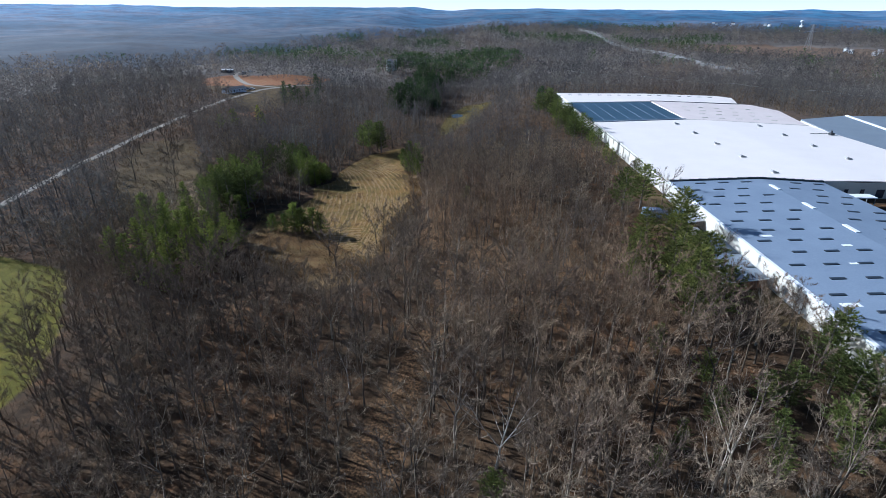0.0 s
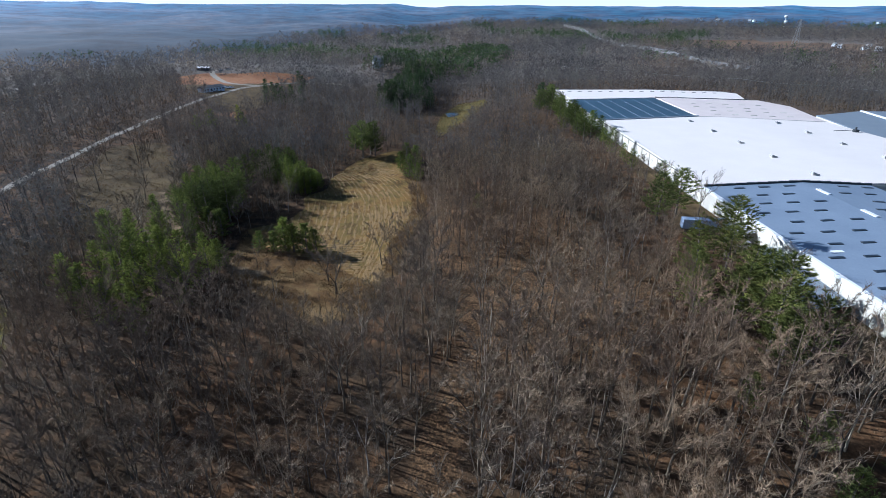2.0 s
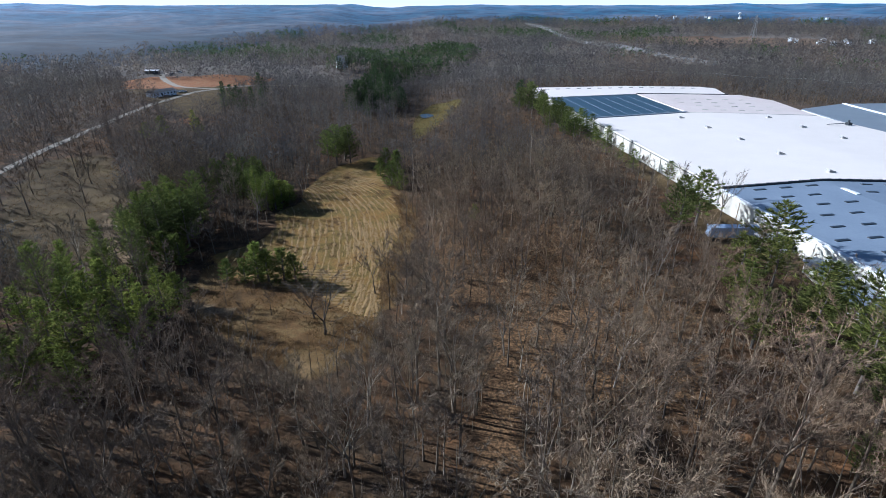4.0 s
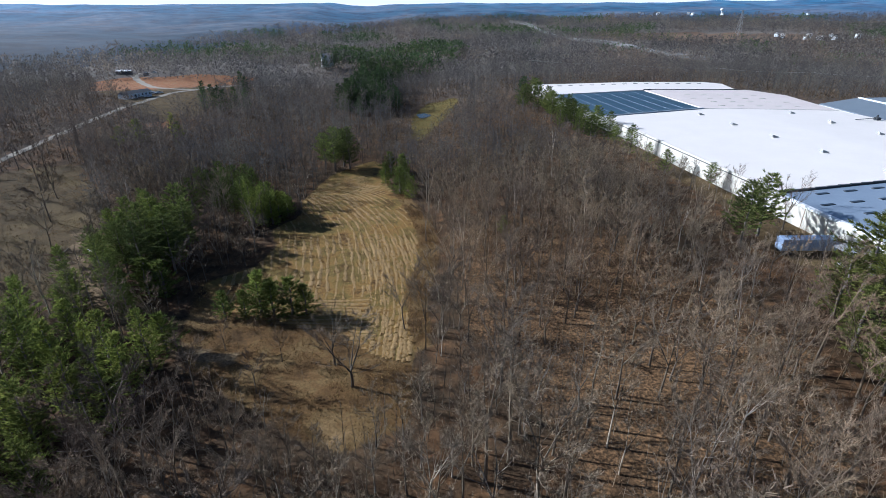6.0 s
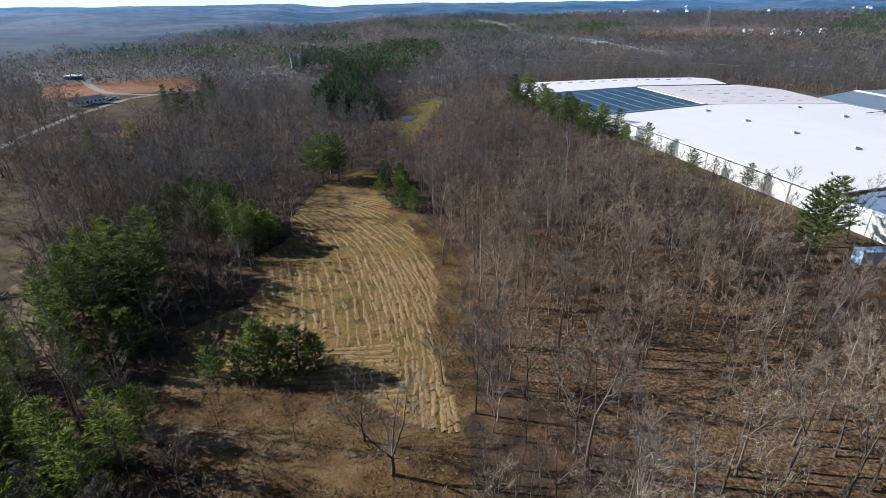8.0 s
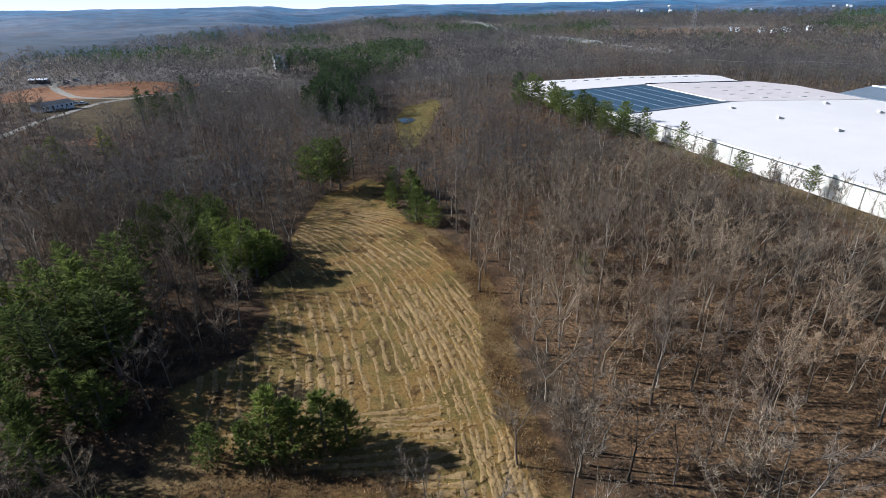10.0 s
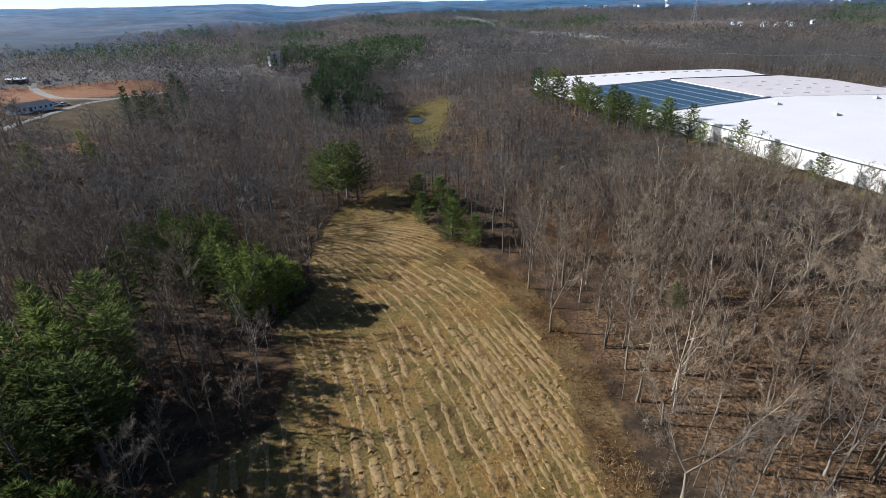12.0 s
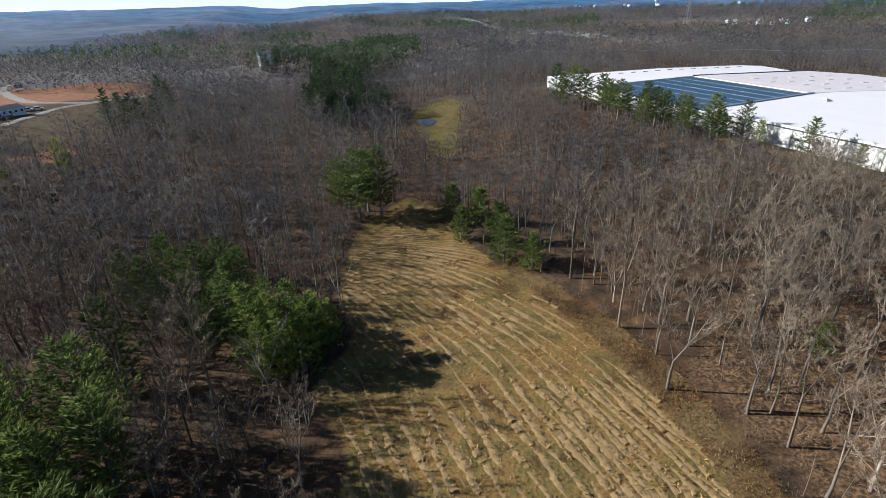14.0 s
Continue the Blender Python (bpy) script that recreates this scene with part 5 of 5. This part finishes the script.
for x, y in jitter_grid(rw, -68, -10, 128, 278, 1.25):
    if inside(FIELD, x, y):
        grass.append((x, y, ground_z(x, y), rw.uniform(0.5, 1.1), rw.uniform(0, 6.28)))
scatter("straw_stubble", tufts, grass, STRAW, "golden dry stubble", "stubble")
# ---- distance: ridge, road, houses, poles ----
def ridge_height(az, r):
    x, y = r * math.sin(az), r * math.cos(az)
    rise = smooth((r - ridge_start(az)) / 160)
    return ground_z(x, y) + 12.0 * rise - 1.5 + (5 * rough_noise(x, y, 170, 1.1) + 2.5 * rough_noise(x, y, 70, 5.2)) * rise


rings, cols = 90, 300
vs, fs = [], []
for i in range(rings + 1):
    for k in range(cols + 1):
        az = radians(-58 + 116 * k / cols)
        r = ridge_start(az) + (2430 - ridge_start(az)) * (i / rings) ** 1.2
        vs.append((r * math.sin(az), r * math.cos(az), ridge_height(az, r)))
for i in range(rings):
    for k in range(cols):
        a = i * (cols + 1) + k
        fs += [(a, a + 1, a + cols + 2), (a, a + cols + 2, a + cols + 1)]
m, nt, p = nodes_of("wooded_ridge_haze_glow")
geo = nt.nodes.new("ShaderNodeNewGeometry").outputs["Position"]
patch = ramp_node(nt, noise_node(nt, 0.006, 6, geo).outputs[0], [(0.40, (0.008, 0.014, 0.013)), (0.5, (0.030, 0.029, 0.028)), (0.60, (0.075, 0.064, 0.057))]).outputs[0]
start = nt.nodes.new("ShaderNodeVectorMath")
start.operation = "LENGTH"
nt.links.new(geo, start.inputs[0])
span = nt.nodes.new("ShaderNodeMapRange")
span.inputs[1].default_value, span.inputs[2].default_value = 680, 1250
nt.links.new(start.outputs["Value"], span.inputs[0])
# Base colour near-black close in, paler farther off: aerial perspective put into the colour.
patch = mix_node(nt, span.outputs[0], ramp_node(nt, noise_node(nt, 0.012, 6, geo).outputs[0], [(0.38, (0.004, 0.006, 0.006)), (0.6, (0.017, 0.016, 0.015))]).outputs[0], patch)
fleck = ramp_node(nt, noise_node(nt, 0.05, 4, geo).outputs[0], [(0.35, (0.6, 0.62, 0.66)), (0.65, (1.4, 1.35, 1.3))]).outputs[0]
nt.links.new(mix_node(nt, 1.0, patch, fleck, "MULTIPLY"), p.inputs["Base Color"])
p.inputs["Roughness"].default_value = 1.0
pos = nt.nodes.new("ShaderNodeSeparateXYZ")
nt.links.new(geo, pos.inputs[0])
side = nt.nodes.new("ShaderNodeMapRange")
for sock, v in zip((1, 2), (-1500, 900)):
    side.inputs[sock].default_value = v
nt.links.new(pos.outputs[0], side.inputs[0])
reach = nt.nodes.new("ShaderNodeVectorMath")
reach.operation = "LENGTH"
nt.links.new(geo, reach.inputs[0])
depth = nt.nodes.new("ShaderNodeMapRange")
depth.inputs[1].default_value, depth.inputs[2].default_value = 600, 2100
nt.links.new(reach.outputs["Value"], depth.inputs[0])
# Aerial haze painted as blue emission: grows with distance, strongest on the left.
haze_glow = ramp_node(nt, depth.outputs[0], [(0.0, (0.006, 0.014, 0.028)), (0.25, (0.009, 0.034, 0.073)), (0.6, (0.012, 0.076, 0.165)), (1.0, (0.016, 0.125, 0.26))]).outputs[0]
haze_glow = mix_node(nt, 1.0, haze_glow, ramp_node(nt, side.outputs[0], [(0.0, (1.4, 1.4, 1.4)), (0.4, (0.8, 0.8, 0.8)), (0.7, (0.8, 0.78, 0.76)), (1.0, (1.0, 0.97, 0.94))]).outputs[0], "MULTIPLY")
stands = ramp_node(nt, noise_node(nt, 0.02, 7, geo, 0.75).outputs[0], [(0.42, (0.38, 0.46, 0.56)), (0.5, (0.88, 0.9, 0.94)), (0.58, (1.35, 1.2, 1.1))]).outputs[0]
haze_glow = mix_node(nt, 1.0, haze_glow, stands, "MULTIPLY")
nt.links.new(haze_glow, p.inputs["Emission Color"])
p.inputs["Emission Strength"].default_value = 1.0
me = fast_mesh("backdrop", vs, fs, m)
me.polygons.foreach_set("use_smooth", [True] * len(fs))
tagged(new("backdrop", me), "distant wooded ridge on the horizon with blue haze painted as a glow", "backdrop", kind="structure")

ribbon("highway", HIGHWAY, 2.6, ASPHALT, "pale distant highway cutting through the woods", lift=4.4, step=12)
rh = random.Random(31)
for x, y in ((552, 768), (566, 742), (575, 728), (590, 720), (582, 755), (604, 742), (560, 790), (620, 716)):
    gabled_house("house", (x, y, ground_z(x, y) + 4), rh.uniform(-40, 40), rh.uniform(5, 7), 4.5, rh.uniform(2.6, 3.6), 2, "distant white house among bare trees", SIDING, CONCRETE, 3)
for i in range(11):
    az, r = radians(rh.uniform(24, 49)), rh.uniform(1270, 1335)
    x, y = r * math.sin(az), r * math.cos(az)
    gabled_house("house", (x, y, ground_z(x, y) + 13), rh.uniform(0, 180), rh.uniform(4, 5.5), 4, rh.uniform(1.6, 2.2), 1.2, "tiny distant pale house on the hillside", SIDING, CONCRETE, 2)


def lattice_tower(x, y, h):
    t = thing("power_pylon", (x, y, ground_z(x, y)), "grey steel lattice power pylon above the woods", "pylon")
    w = 3.5
    for sx in (-1, 1):
        for sy in (-1, 1):
            bm = bmesh.new()
            bar(bm, (sx * w, sy * w, -1), (sx * 0.6, sy * 0.6, h), 0.35)
            part("leg", bm, STEEL, t)
    for k in range(7):
        za, zb = h * k / 7, h * (k + 1) / 7
        wa, wb = w + (0.6 - w) * k / 7, w + (0.6 - w) * (k + 1) / 7
        bm = bmesh.new()
        for sy in (-1, 1):
            bar(bm, (-wa, sy * wa, za), (wb, sy * wb, zb), 0.2)
            bar(bm, (wa, sy * wa, za), (-wb, sy * wb, zb), 0.2)
        part("brace", bm, STEEL, t)
    for z, l in ((h * 0.72, 7), (h * 0.86, 6), (h, 4.5)):
        bm = bmesh.new()
        bar(bm, (-l, 0, z), (l, 0, z), 0.35)
        part("cross_arm", bm, STEEL, t)
    return t


lattice_tower(546, 855, 36)
tower = thing("water_tower", (692, 1123, ground_z(692, 1123)), "pale distant water tower with a bulb tank", "water tower")
bm = bmesh.new()
bmesh.ops.create_cone(bm, cap_ends=True, segments=14, radius1=1.2, radius2=0.9, depth=20, matrix=pose(0, 0, 9))
part("stem", bm, WHITE_PATCH, tower)
bm = bmesh.new()
bmesh.ops.create_uvsphere(bm, u_segments=18, v_segments=10, radius=3.4, matrix=pose(0, 0, 20) @ Matrix.Diagonal((1, 1, 0.75, 1)))
part("tank", bm, WHITE_PATCH, tower)


def power_pole(x, y, h=12.0):
    p = thing("power_pole", (x, y, ground_z(x, y)), "wooden power pole with cross arm behind the works", "power pole", "power poles")
    bm = bmesh.new()
    bmesh.ops.create_cone(bm, cap_ends=True, segments=8, radius1=0.2, radius2=0.13, depth=h + 1, matrix=pose(0, 0, h / 2 - 0.5))
    part("pole", bm, WOOD_POLE, p)
    bm = bmesh.new()
    bar(bm, (-1.3, 0.6, h - 0.8), (1.3, -0.6, h - 0.8), 0.14)
    part("cross_arm", bm, WOOD_POLE, p)
    for k in (-1, 0, 1):
        bm = bmesh.new()
        bmesh.ops.create_cone(bm, cap_ends=True, segments=6, radius1=0.09, radius2=0.05, depth=0.3, matrix=pose(k * 1.15, -k * 0.53, h - 0.55))
        part("insulator", bm, WHITE_PATCH, p)
    return p


POLES = [(110, 505, 13), (165, 462, 13), (222, 418, 13), (262, 380, 13), (305, 345, 13), (360, 300, 13)]
for x, y, h in POLES:
    power_pole(x, y, h)
line = thing("power_line", (0, 0, 0), "sagging power wires strung between wooden poles", "power line")
for k in (-1, 0, 1):
    bm = bmesh.new()
    for (xa, ya, ha), (xb, yb, hb) in zip(POLES, POLES[1:]):
        pts = []
        for i in range(9):
            t = i / 8
            z = (ground_z(xa, ya) + ha - 0.4) * (1 - t) + (ground_z(xb, yb) + hb - 0.4) * t - 4 * 1.1 * t * (1 - t)
            pts.append((xa + (xb - xa) * t + k * 1.15, ya + (yb - ya) * t - k * 0.53, z))
        for a, b in zip(pts, pts[1:]):
            bar(bm, a, b, 0.04, n=3)
    part("wire", bm, STEEL, line)
